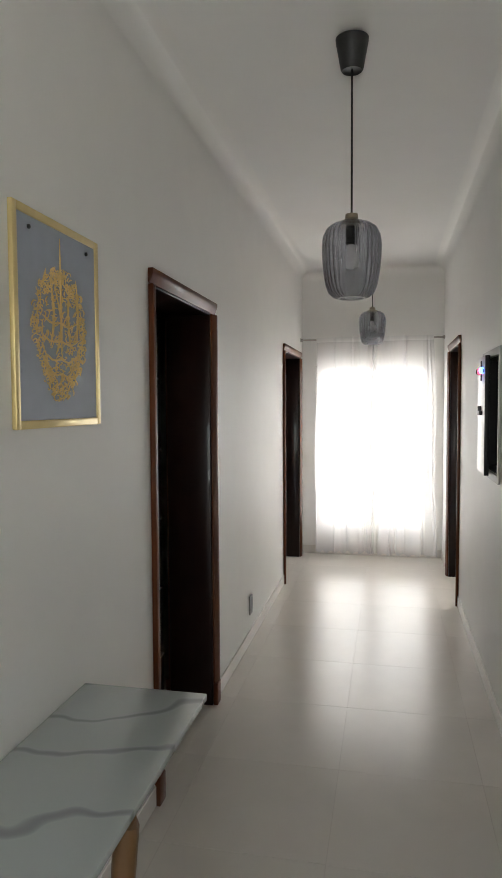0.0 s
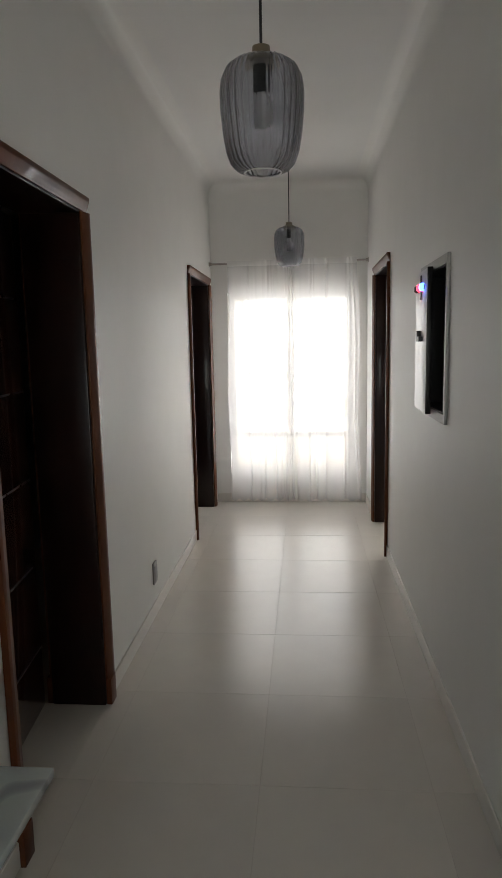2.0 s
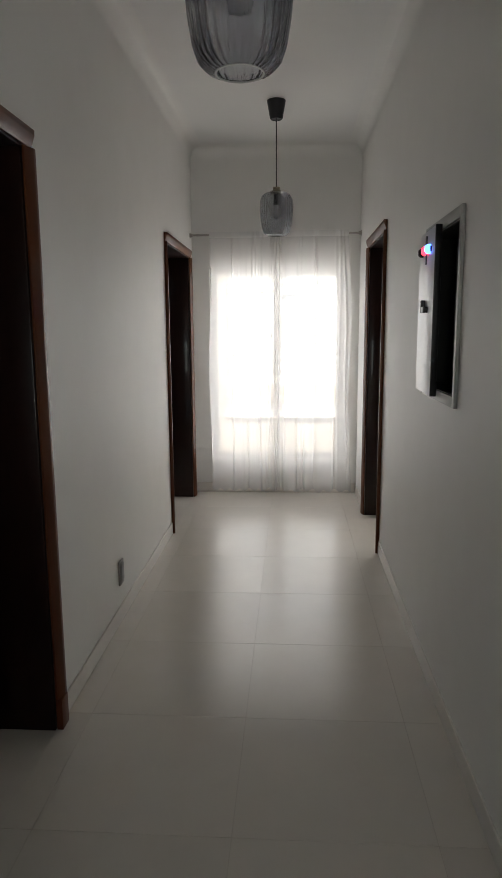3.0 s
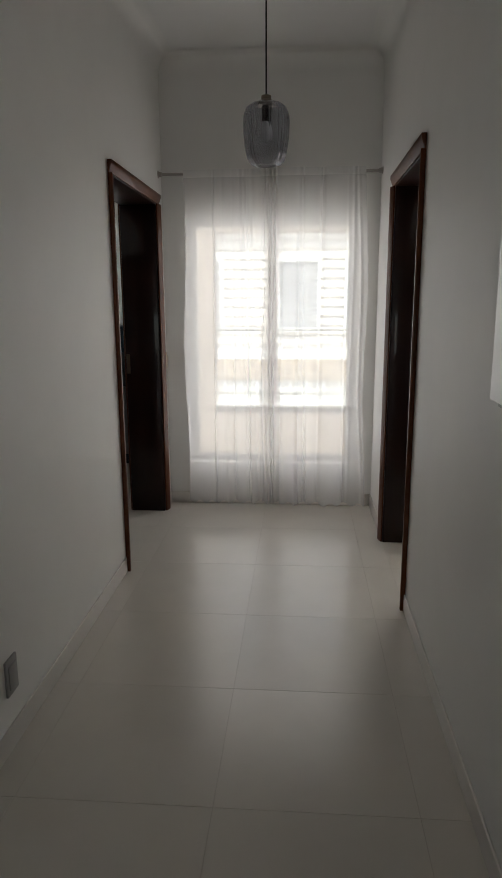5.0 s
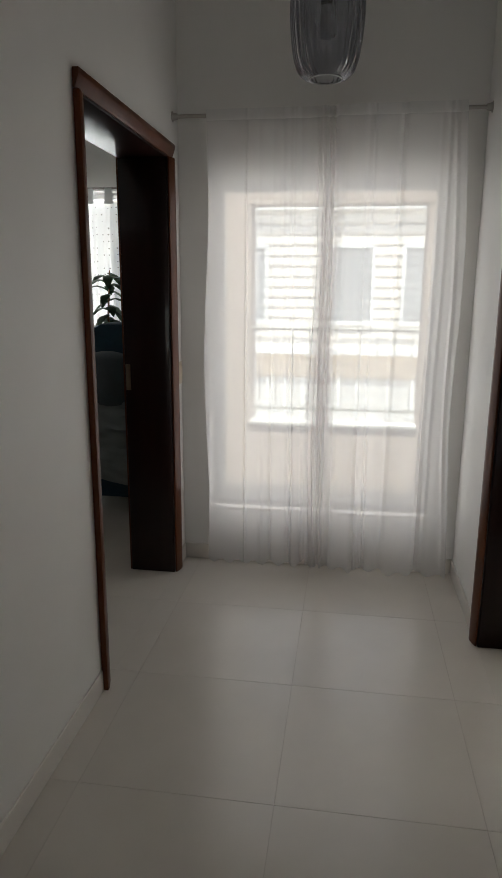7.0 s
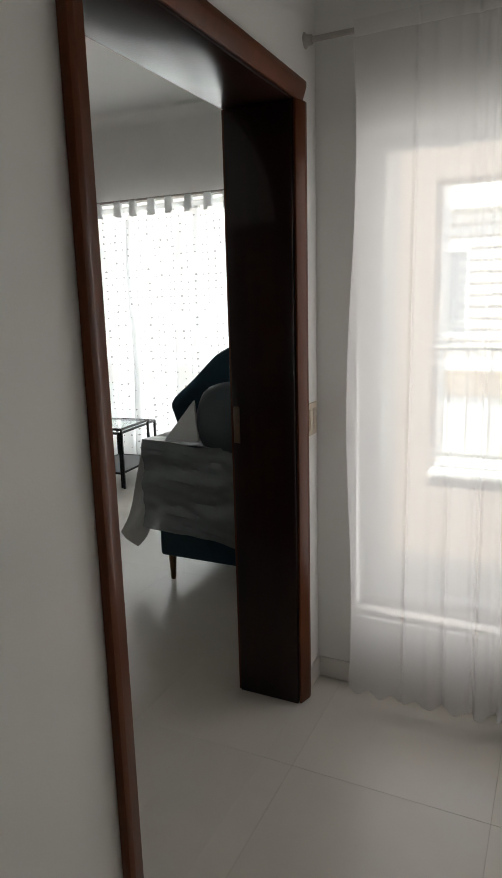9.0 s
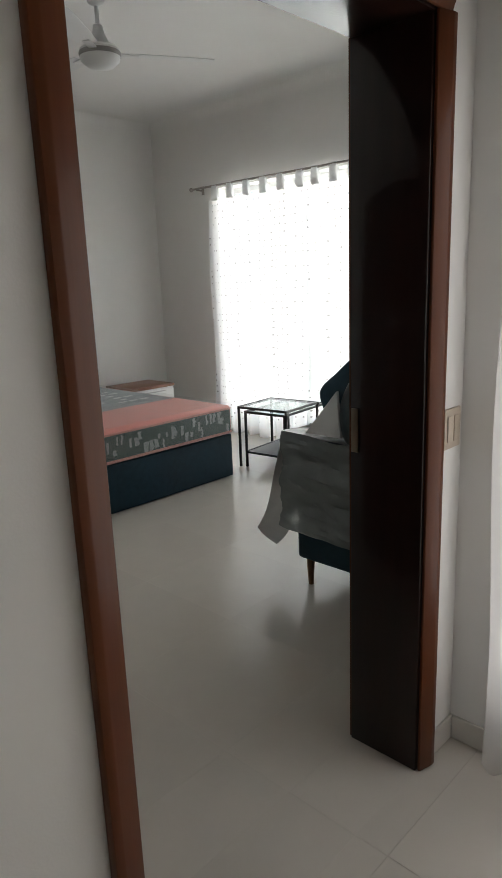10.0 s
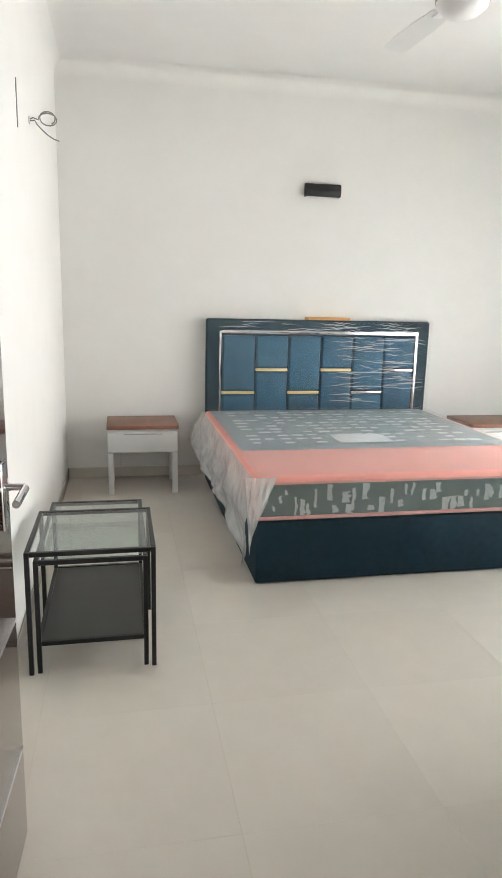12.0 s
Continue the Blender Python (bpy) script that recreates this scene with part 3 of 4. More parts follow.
def curtain(name, x0, x1, y, ztop, zbot, mat, label, group, folds, amp, seed, flare=0.0, header=0.05, pinch=0.0, gather=None):
    """Hanging cloth; pinch above 0 makes narrow pleats between flat stretches."""
    root = thing(name, label, "curtain", group, at=((x0 + x1) / 2, y, ztop))
    rng = random.Random(seed)
    ph = [rng.uniform(0, 6.28) for _ in range(6)]
    ws = [rng.uniform(0.7, 1.3) for _ in range(6)]
    w = x1 - x0
    pleats = [(rng.uniform(0.02, 0.98), rng.uniform(0.008, 0.020), rng.uniform(0.4, 1.0), rng.uniform(-0.05, 0.05)) for _ in range(int(folds * 1.5))]
    if gather is not None:
        # bunched meeting edge
        pleats += [(abs(gather - q), 0.011, 1.5 + 0.5 * math.sin(90 * q), 0.02 * (1 - 2 * gather)) for q in (0.012, 0.045, 0.08, 0.115)]

    def f(u, v):
        z = zbot - ztop + (ztop - zbot) * v
        low = 1 - v
        k = 2 * math.pi * folds
        if pinch:
            d = 0.55 * math.sin(k * 0.5 * u + ph[0] + 1.3 * math.sin(5 * u + ph[1])) + 0.3 * math.sin(0.43 * k * u + ph[3] + 2 * v)
            for c, wd, hgt, lean in pleats:
                q = (u - c - lean * low) / wd
                d += pinch * hgt * math.exp(-q * q) * (0.6 + 0.4 * math.sin(3 * v + 40 * c))
        else:
            d = math.sin(k * u + ph[0] + 1.3 * math.sin(5 * u + ph[1])) + 0.45 * math.sin(1.9 * k * u * ws[1] + ph[2]) + 0.3 * math.sin(0.43 * k * u + ph[3] + 2 * v)
        a = amp * (0.45 + 0.75 * low) * (0.7 + 0.4 * math.sin(3 * u + ph[4]))
        side = flare * low * (u - 0.5) * 2 + 0.012 * math.sin(9 * v + ph[5]) * (abs(u - 0.5) * 2) ** 3
        xx = -w / 2 + w * u + side + (0.0 if pinch else 0.35 * a * math.cos(k * u + ph[0]))
        hem = 0.012 * math.sin(k * u + ph[2]) * (1 if v < 0.01 else 0)
        return (xx, a * d, z + hem)

    n = int(folds * (34 if pinch else 14))
    part("panel", sheet(lambda u, v: f(u, 0.035 + v * 0.965 * (1 - header / (ztop - zbot))), n, 40), mat, root)
    part("hem", sheet(lambda u, v: tuple(c + (0.003 if i == 1 else 0) for i, c in enumerate(f(u, 0.036 * v))), n, 3), mat if pinch else SOLIDCLOTH, root)
    part("heading", sheet(lambda u, v: tuple(c + (0.002 if i == 1 else 0) for i, c in enumerate(f(u, 1 - header / (ztop - zbot) * (1 - v)))), n, 3), SOLIDCLOTH, root)
    return root


def rod(x0, x1, y, z, wall_y, label, r=0.011):
    root = thing("curtain_rod", label, "curtain rod", at=((x0 + x1) / 2, y, z))
    h = (x1 - x0) / 2
    part("pole", tube([(-h, 0, 0), (h, 0, 0)], r, 14), ROD, root)
    for s in (-1, 1):
        part("finial", turned(lathe([(0.004, 0), (0.018, 0.006), (0.020, 0.018), (0.012, 0.030), (0.004, 0.034)], 16), Matrix.Translation((s * (h - 0.002), 0, 0)) @ Matrix.Rotation(s * math.pi / 2, 4, "Y")), ROD, root)
        bx = s * (h - 0.06)
        part("bracket", join(tube([(bx, 0.002, -0.012), (bx, wall_y - y, -0.012)], 0.007, 8), box(bx - 0.018, bx + 0.018, wall_y - y - 0.006, wall_y - y - 0.0005, -0.05, 0.03, 0.002)), ROD, root)
    return root


crod = thing("curtain_rod", "slim metal curtain rod between the corridor side walls", "curtain rod", at=((XL + XR) / 2, 6.505, 2.255))
part("pole", tube([(XL / 2 - XR / 2 + 0.004, 0, 0), (XR / 2 - XL / 2 - 0.004, 0, 0)], 0.009, 14), ROD, crod)
for q in (-1, 1):
    cup = lathe([(0.010, 0.026), (0.014, 0.024), (0.017, 0.006), (0.024, 0.0015), (0.024, 0.0)], 20)
    part("wall_cup", turned(cup, Matrix.Translation((q * ((XR - XL) / 2 - 0.0005), 0, 0)) @ Matrix.Rotation(-q * math.pi / 2, 4, "Y")), ROD, crod)
curtain("voile_curtain", -0.683, -0.055, 6.475, 2.275, 0.045, SHEER, "sheer white voile curtain drawn over the window", "voile curtains", 7.5, 0.022, 3, 0.012, 0.05, 2.2, 1)
curtain("voile_curtain", -0.155, 0.50, 6.455, 2.275, 0.045, SHEER, "sheer white voile curtain drawn over the window", "voile curtains", 7.5, 0.022, 8, 0.03, 0.05, 2.2, 0)

# calligraphy picture
pic = thing("wall_picture", "blue-grey canvas with gold oval calligraphy, gilt frame", "picture", at=(XL, 1.364, 1.538))
PW, PH = 0.478, 0.562
part("canvas", box(0.003, 0.010, -PW / 2 + 0.012, PW / 2 - 0.012, 0.012, PH - 0.012), CANVAS, pic)
for b in ((0.001, 0.015, -PW / 2, -PW / 2 + 0.022, 0.0, PH), (0.001, 0.015, PW / 2 - 0.022, PW / 2, 0.0, PH), (0.001, 0.015, -PW / 2 + 0.022, PW / 2 - 0.022, 0.0, 0.022), (0.001, 0.015, -PW / 2 + 0.022, PW / 2 - 0.022, PH - 0.022, PH)):
    part("frame_bar", box(*b, 0.003), GOLDFRAME, pic)
for y in (-0.16, 0.16):
    part("fixing_stud", turned(lathe([(0.006, 0.0), (0.006, 0.004), (0.003, 0.006)], 12), Matrix.Translation((0.0105, y, PH - 0.05)) @ Matrix.Rotation(math.pi / 2, 4, "Y")), BLACK, pic)
rng = random.Random(5)
strokes = bmesh.new()
for k in range(720):
    # curled strokes packed into an egg shape
    a, rr = rng.uniform(0, 2 * math.pi), math.sqrt(rng.uniform(0.0, 1))
    ring = rng.random() < 0.6
    if ring:
        rr = rng.uniform(0.74, 1.0)
    cy, cz = 0.150 * rr * math.cos(a), 0.262 + 0.188 * rr * math.sin(a) * (1.0 if math.sin(a) < 0 else 0.92)
    cy *= 1 - 0.22 * (0.262 - cz) / 0.19 if cz < 0.262 else 1
    r0, t0, sw = rng.uniform(0.005, 0.015), rng.uniform(0, 6.28), rng.uniform(1.5, 4.0)
    pts = [(0.0112, cy + r0 * math.cos(t0 + sw * i / 5), cz + r0 * (1 - 0.1 * i) * math.sin(t0 + sw * i / 5)) for i in range(6)]
    join(strokes, tube(pts, [0.0008, 0.0018, 0.0024, 0.0022, 0.0015, 0.0006], 4))
for cy, z0, z1, b in ((-0.06, 0.22, 0.40, 0.02), (0.0, 0.20, 0.52, 0.0), (0.055, 0.22, 0.40, -0.015), (-0.03, 0.20, 0.37, 0.03), (0.09, 0.24, 0.42, 0.01)):
    join(strokes, tube([(0.0116, cy + b * math.sin(3.1 * i / 7), z0 + (z1 - z0) * i / 7) for i in range(8)], [0.0015, 0.0030, 0.0036, 0.0036, 0.0034, 0.003, 0.002, 0.0008], 5))
for cz, w0 in ((0.30, 0.10), (0.25, 0.11), (0.20, 0.09), (0.16, 0.07)):
    join(strokes, tube([(0.0116, -w0 + 2 * w0 * i / 10, cz - 0.020 * math.sin(math.pi * i / 10) * (1 + 0.4 * math.sin(i))) for i in range(11)], [0.001] + [0.0032] * 9 + [0.001], 5))
part("calligraphy", strokes, GOLD, pic, "raised gold ornamental strokes")

# console table
con = thing("console_table", "narrow console with veined white marble top, wooden legs", "console table", at=(-0.655, 0.66, 0))
part("tabletop", box(-0.193, 0.193, -0.82, 0.825, 0.732, 0.752, 0.003), MARBLE, con, "polished pale marble with grey veins")
for sx in (-1, 1):
    for y0, y1 in ((0.27, 0.18), (-0.27, -0.18)):
        part("leg", tube([(sx * 0.165, y0, 0.731), (sx * 0.165, y0 + (y0 - y1) * 0.2, 0.70), (sx * 0.15, y1, 0.004)], [0.030, 0.028, 0.015], 10), HONEYWOOD, con)
        part("foot_pad", lathe([(0.014, 0.0), (0.015, 0.004)], 10), BLACK, con).location = (sx * 0.15, y1, 0)
part("rail", box(-0.16, 0.16, 0.235, 0.265, 0.69, 0.731, 0.003), HONEYWOOD, con)
part("rail", box(-0.16, 0.16, -0.265, -0.235, 0.69, 0.731, 0.003), HONEYWOOD, con)


def plate(name, x, y0, y1, z0, z1, face, mat, label, cat, buttons=2):
    root = thing(name, label, cat, at=(x, (y0 + y1) / 2, (z0 + z1) / 2))
    w, h = (y1 - y0) / 2, (z1 - z0) / 2
    d = 0.010 * face
    part("cover", box(min(0.0005 * face, d), max(0.0005 * face, d), -w, w, -h, h, 0.003), mat, root)
    for k in range(buttons):
        a = -w * 0.8 + 1.6 * w * k / buttons
        part("rocker", box(min(d * 1.02, d * 1.4), max(d * 1.02, d * 1.4), a + 0.003, a + 1.6 * w / buttons - 0.003, -h * 0.65, h * 0.65, 0.0015), mat, root)


plate("wall_socket", XL, 3.87, 3.95, 0.19, 0.315, 1, GREYPLASTIC, "grey plastic wall socket low above the floor", "socket", 1)
plate("light_switch", XL, 6.483, 6.575, 0.985, 1.10, 1, BEIGEPLASTIC, "beige plastic light switch beside the bedroom door", "light switch", 2)

# electrical distribution board
db = thing("distribution_board", "recessed electrical board with its white cover half across it", "electrical panel", at=(XR, 3.395, 1.535))
for b in ((-0.014, -0.001, -0.300, -0.272, -0.345, 0.345), (-0.014, -0.001, 0.272, 0.300, -0.345, 0.345), (-0.014, -0.001, -0.272, 0.272, -0.345, -0.305), (-0.014, -0.001, -0.272, 0.272, 0.305, 0.345)):
    part("flange", box(*b, 0.002), GREYENAMEL, db)
part("back_box", join(join(join(box(0.10, 0.105, -0.264, 0.264, -0.30, 0.30), box(0.0, 0.10, -0.268, -0.264, -0.304, 0.304)), box(0.0, 0.10, 0.264, 0.268, -0.304, 0.304)), join(box(0.0, 0.10, -0.264, 0.264, -0.304, -0.300), box(0.0, 0.10, -0.264, 0.264, 0.300, 0.304))), BLACKMETAL, db, "dark inside of the box")
for k in range(3):
    for q in range(4):
        part("breaker", box(0.045, 0.099, -0.250 + q * 0.065, -0.195 + q * 0.065, -0.22 + k * 0.18, -0.12 + k * 0.18, 0.004), BLACK, db)
cv = Matrix.Translation((-0.015, 0.292, 0)) @ Matrix.Rotation(radians(-1.2), 4, "Z")
cover = part("cover", turned(box(-0.022, 0.0, -0.330, 0.0, -0.325, 0.315, 0.003), cv), ENAMEL, db, "white enamelled cover")
part("cover_edge", turned(box(-0.023, 0.001, -0.342, -0.331, -0.327, 0.317, 0.002), cv), BLACKMETAL, cover)
part("latch", turned(join(box(-0.040, -0.0225, -0.230, -0.175, -0.005, 0.018, 0.002), box(-0.040, -0.0225, -0.175, -0.150, -0.005, 0.045, 0.002)), cv), BLACK, cover, "black plastic latch")
part("lamp_mount", turned(join(box(-0.027, -0.0225, -0.175, -0.150, 0.185, 0.295, 0.001), box(-0.027, -0.0225, -0.265, -0.065, 0.228, 0.248, 0.001)), cv), BLACK, cover)
for k, (m, nm) in enumerate(((BLUELED, "blue"), (REDLED, "red"), (BLACK, "dark"))):
    part("pilot_lamp", turned(lathe([(0.018, 0.0), (0.018, 0.012), (0.011, 0.020), (0.002, 0.021)], 16), cv @ Matrix.Translation((-0.024, -0.240 + 0.075 * k, 0.238)) @ Matrix.Rotation(-math.pi / 2, 4, "Y")), m, cover, nm + " pilot lamp")


# ---- bedroom ----
bed = thing("double_bed", "navy upholstered double bed with tall panelled headboard, still wrapped", "bed", at=(-4.56, 7.345, 0))
bx = lambda x: x + 4.56
by = lambda y: y - 7.345
part("bed_base", box(bx(-5.56), bx(-3.518), by(6.425), by(8.265), 0.006, 0.335, 0.010), NAVY, bed, "dark navy fabric bed base")
for x in (-5.4, -3.65):
    for y in (6.5, 8.19):
        part("foot", box(bx(x) - 0.03, bx(x) + 0.03, by(y) - 0.03, by(y) + 0.03, 0.0, 0.032), BLACK, bed)
part("headboard", box(bx(BX) + 0.004, bx(-5.615), by(6.435), by(8.32), 0.0, 1.285, 0.018, 3), NAVY, bed, "navy velvet headboard")
hb = bx(-5.614)
cols = 6
cw = 1.63 / cols
for k in range(cols):
    y0 = by(6.555) + k * cw
    cut = 0.70 if k % 2 == 0 else 0.885
    for z0, z1, pr in ((0.45, cut - 0.018, 0.028), (cut + 0.018, 1.155, 0.034)):
        part("padded_block", box(hb - 0.01, hb + pr, y0 + 0.006, y0 + cw - 0.006, z0, z1, 0.016, 3), BLUE, bed, "padded blue velvet block")
    part("metal_inlay", box(hb - 0.002, hb + 0.020, y0 + 0.004, y0 + cw - 0.004, cut - 0.011, cut + 0.011, 0.002), GOLDFRAME if k < 4 else CHROME, bed)
for b in ((by(6.535), by(6.552), 0.45, 1.19), (by(8.19), by(8.215), 0.45, 1.20), (by(6.552), by(8.19), 1.172, 1.198)):
    part("border_strip", box(hb - 0.002, hb + 0.012, *b, 0.002), CHROME, bed)


def hb_film(u, v):
    n = noise.noise(Vector((u * 9, v * 22, 1.0))) * 0.006 + noise.noise(Vector((u * 6, v * 60, 5.0))) * (0.003 + 0.020 * max(0, u - 0.45))
    return (hb + 0.041 + n, by(6.432) + 1.89 * u, 0.56 + 0.735 * v)


GLINTRIDGE = clear_film("film_ridge_glint", (0.85, 0.88, 0.9), 0.45, 0.08, 0.5)
rng = random.Random(31)
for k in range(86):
    # tight wrinkles of the film over the headboard, their pale colour imitating its glare
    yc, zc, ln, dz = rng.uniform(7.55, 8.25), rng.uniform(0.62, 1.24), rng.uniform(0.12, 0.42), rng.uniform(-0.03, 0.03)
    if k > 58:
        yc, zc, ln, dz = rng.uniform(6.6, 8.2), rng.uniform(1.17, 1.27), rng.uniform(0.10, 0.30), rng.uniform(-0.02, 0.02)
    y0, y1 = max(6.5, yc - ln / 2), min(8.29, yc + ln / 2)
    part("film_wrinkle_glint", tube([(hb + 0.047, by(y0 + (y1 - y0) * i / 6), zc + dz * (i / 6 - 0.5) + 0.004 * math.sin(2.2 * i + k)) for i in range(7)], [0.0006, 0.0020, 0.0030, 0.0034, 0.0028, 0.0018, 0.0005], 5), GLINTRIDGE, bed)
part("stretch_film", sheet(hb_film, 80, 130), FILM, bed, "clear wrinkled stretch film")

mat_ = thing("mattress", "pink mattress with printed grey top in polythene wrap", "mattress", at=(-4.56, 7.345, 0.336))
MZ = 0.225
part("mattress_body", box(bx(-5.57), bx(-3.515), by(6.415), by(8.275), 0.0, MZ, 0.03, 3), PINK, mat_)
part("side_band", box(bx(-3.53), bx(-3.511), by(6.44), by(8.25), 0.030, MZ - 0.030, 0.004), GREENPRINT, mat_, "dark green printed band")
rng = random.Random(11)
for k in range(44):
    # pale uneven patches scattered along the band
    u = by(6.452) + 1.78 * (k + rng.uniform(-0.4, 0.4)) / 44
    wd, h, cz = rng.uniform(0.012, 0.045), rng.uniform(0.012, 0.055), rng.choice((0.060, 0.075, 0.120, 0.155))
    n = 5
    edge = [(u + rng.uniform(-0.004, 0.004), cz - h + 2 * h * i / n) for i in range(n + 1)]
    back = [(p + wd * rng.uniform(0.6, 1.2), q + rng.uniform(-0.006, 0.006)) for p, q in edge[::-1]]
    pts = [(min(max(p, by(6.445)), by(8.245)), min(max(q, 0.033), MZ - 0.034)) for p, q in edge + back]
    part("print_shape", prism(pts, "x", bx(-3.5115), bx(-3.5095)), PALEPRINT, mat_)
part("side_film", sheet(lambda u, v: (bx(-3.503) + 0.003 * noise.noise(Vector((u * 30, v * 5, 2))), by(6.43) + 1.83 * u, 0.012 + (MZ - 0.024) * v), 70, 8), WRAP, mat_, "clear film over the printed band")
part("piping", tube([(bx(-3.517), by(6.43), MZ - 0.02), (bx(-3.517), by(8.26), MZ - 0.02)], 0.006, 6), PINK, mat_)
part("piping", tube([(bx(-3.515), by(6.43), 0.022), (bx(-3.515), by(8.26), 0.022)], 0.006, 6), PINK, mat_)


def top_print(u, v):
    x, yy = bx(-5.54) + 1.40 * u, by(6.46) + 1.77 * v
    return (x, yy, MZ + 0.003 + 0.0025 * noise.noise(Vector((x * 8, yy * 8, 0))))


part("printed_cover", sheet(top_print, 40, 50), GREYPRINT, mat_, "grey printed cover sheet")
rows = bmesh.new()
for i in range(11):
    for j in range(15):
        if rng.random() < 0.75:
            x, yy = bx(-5.42) + i * 0.108, by(6.56) + j * 0.104
            join(rows, box(x, x + rng.uniform(0.02, 0.05), yy, yy + rng.uniform(0.05, 0.085), MZ + 0.0062, MZ + 0.0078))
tagged(part("print_marks", rows, PAPER, mat_, "pale printed marks"), kind="stuff")
part("paper_label", box(bx(-4.52), bx(-4.28), by(7.12), by(7.48), MZ + 0.0082, MZ + 0.0095), PAPER, mat_, "white paper label")


def wrap_top(u, v):
    x, yy = bx(-5.56) + 2.045 * u, by(6.43) + 1.83 * v
    n = noise.noise(Vector((x * 5, yy * 5, 3))) * 0.006 + noise.noise(Vector((x * 17, yy * 9, 7))) * 0.004
    return (x, yy, MZ + 0.020 + n)


part("polythene_wrap", sheet(wrap_top, 60, 60), WRAP, mat_, "clear crinkled polythene")


def wrap_side(u, v):
    # hangs from the top edge past the side of the base, gathered towards the foot
    x = bx(-5.52) + 2.03 * u + 0.05 * v * (u - 0.3)
    drop = (0.24 + 0.10 * u + 0.10 * max(0, u - 0.8) * 5) * v
    out = 0.02 + 0.11 * v * (1 - 0.55 * u) + 0.026 * noise.noise(Vector((u * 9, v * 3, 2))) * (0.3 + v) + 0.012 * noise.noise(Vector((u * 26, v * 11, 5))) * v
    return (x, by(6.412) - out, MZ + 0.014 - drop)


part("polythene_flap", sheet(wrap_side, 80, 24), POLY, mat_, "loose milky polythene hanging over the side")


def wrap_corner(u, v):
    x = bx(-3.512) + 0.012 + 0.03 * v + 0.012 * noise.noise(Vector((u * 7, v * 5, 9)))
    return (x, by(6.36) + (0.16 - 0.15 * v) * u + 0.02 * v, MZ + 0.014 - 0.40 * v * (1 - 0.25 * u))


part("polythene_corner", sheet(wrap_corner, 12, 20), POLY, mat_)
pk = part("card_packet", box(-0.05, 0.05, -0.18, 0.18, 0.0, 0.022, 0.004), ORANGE)
pk.location, pk.rotation_euler = (-5.652, 7.43, 1.286), (0, 0, radians(2))
tagged(pk, "orange card packet lying on top of the headboard", "packet")


def nightstand(x, y, face, label):
    root = thing("nightstand", label, "nightstand", "nightstands", at=(x, y, 0))
    w, d = 0.255, 0.205
    part("top", box(-d - 0.01, d + 0.01, -w - 0.006, w + 0.006, 0.490, 0.517, 0.003), BROWNTOP, root, "brown wooden top")
    part("carcass", box(-d, d - 0.012, -w, w, 0.315, 0.489, 0.003), ENAMEL, root, "white carcass")
    dr = part("drawer_front", box(d - 0.011, d + 0.004, -w + 0.004, w - 0.004, 0.320, 0.470, 0.003), ENAMEL, root)
    part("finger_pull", box(d + 0.0045, d + 0.012, -0.14, 0.14, 0.452, 0.461, 0.002), GREYENAMEL, dr)
    for sx in (-1, 1):
        for sy in (-1, 1):
            part("leg", box(sx * (d - 0.022) - 0.02, sx * (d - 0.022) + 0.02, sy * (w - 0.021) - 0.02, sy * (w - 0.021) + 0.02, 0.0, 0.314, 0.003), ENAMEL, root)
    for sy in (-1, 1):
        yy = sy * (w - 0.09)
        part("wire_stay", tube([(-d + 0.03, yy, 0.314), (-d + 0.03, yy, 0.115), (-d + 0.03, yy + sy * 0.07, 0.115)], 0.006, 8), ENAMEL, root)
    return root


nightstand(-5.40, 5.92, 1, "white nightstand with a brown top beside the bed")
nightstand(-5.265, 8.73, 1, "white nightstand with a brown top beyond the bed")


def frame_table(w, d, h, top, shelf, parent_name, label, group, at, turn=0.0):
    """A square-tube table. w along y, d along x."""
    root = thing(parent_name, label, "side table", group, at=at)
    root.rotation_euler = (0, 0, radians(turn))
    r = 0.009
    for sx in (-1, 1):
        for sy in (-1, 1):
            part("leg", box(sx * (d / 2 - r) - r, sx * (d / 2 - r) + r, sy * (w / 2 - r) - r, sy * (w / 2 - r) + r, 0.0, h, 0.002, 1), BLACKMETAL, root)
    levels = [h - 2 * r] + ([0.115] if shelf else [])
    for z in levels:
        for s in (-1, 1):
            part("rail", box(-d / 2 + 2 * r, d / 2 - 2 * r, s * (w / 2 - r) - r, s * (w / 2 - r) + r, z, z + 2 * r, 0.002, 1), BLACKMETAL, root)
            part("rail", box(s * (d / 2 - r) - r, s * (d / 2 - r) + r, -w / 2 + 2 * r, w / 2 - 2 * r, z, z + 2 * r, 0.002, 1), BLACKMETAL, root)
    part("glass_top", box(-d / 2 + 2 * r, d / 2 - 2 * r, -w / 2 + 2 * r, w / 2 - 2 * r, h - 0.010, h - 0.002), TABLEGLASS, root, "clear glass top")
    if shelf:
        part("shelf", box(-d / 2 + 2 * r, d / 2 - 2 * r, -w / 2 + 2 * r, w / 2 - 2 * r, 0.117, 0.129), SHELFDARK, root, "dark lower shelf")
    return root


frame_table(0.485, 0.50, 0.50, 1, False, "side_table", "black steel side table with clear glass top", "nested tables", (-3.085, 5.643, 0))
frame_table(0.425, 0.74, 0.462, 1, True, "side_table", "lower black steel table with glass top, dark shelf", "nested tables", (-3.215, 5.643, 0))
frame_table(0.46, 0.48, 0.50, 1, False, "side_table", "black steel side table with glass top near the curtains", "window tables", (-3.455, 8.74, 0), 6)
frame_table(0.62, 0.40, 0.462, 1, True, "side_table", "lower black steel table nested by the curtains", "window tables", (-3.455, 8.84, 0), 6)

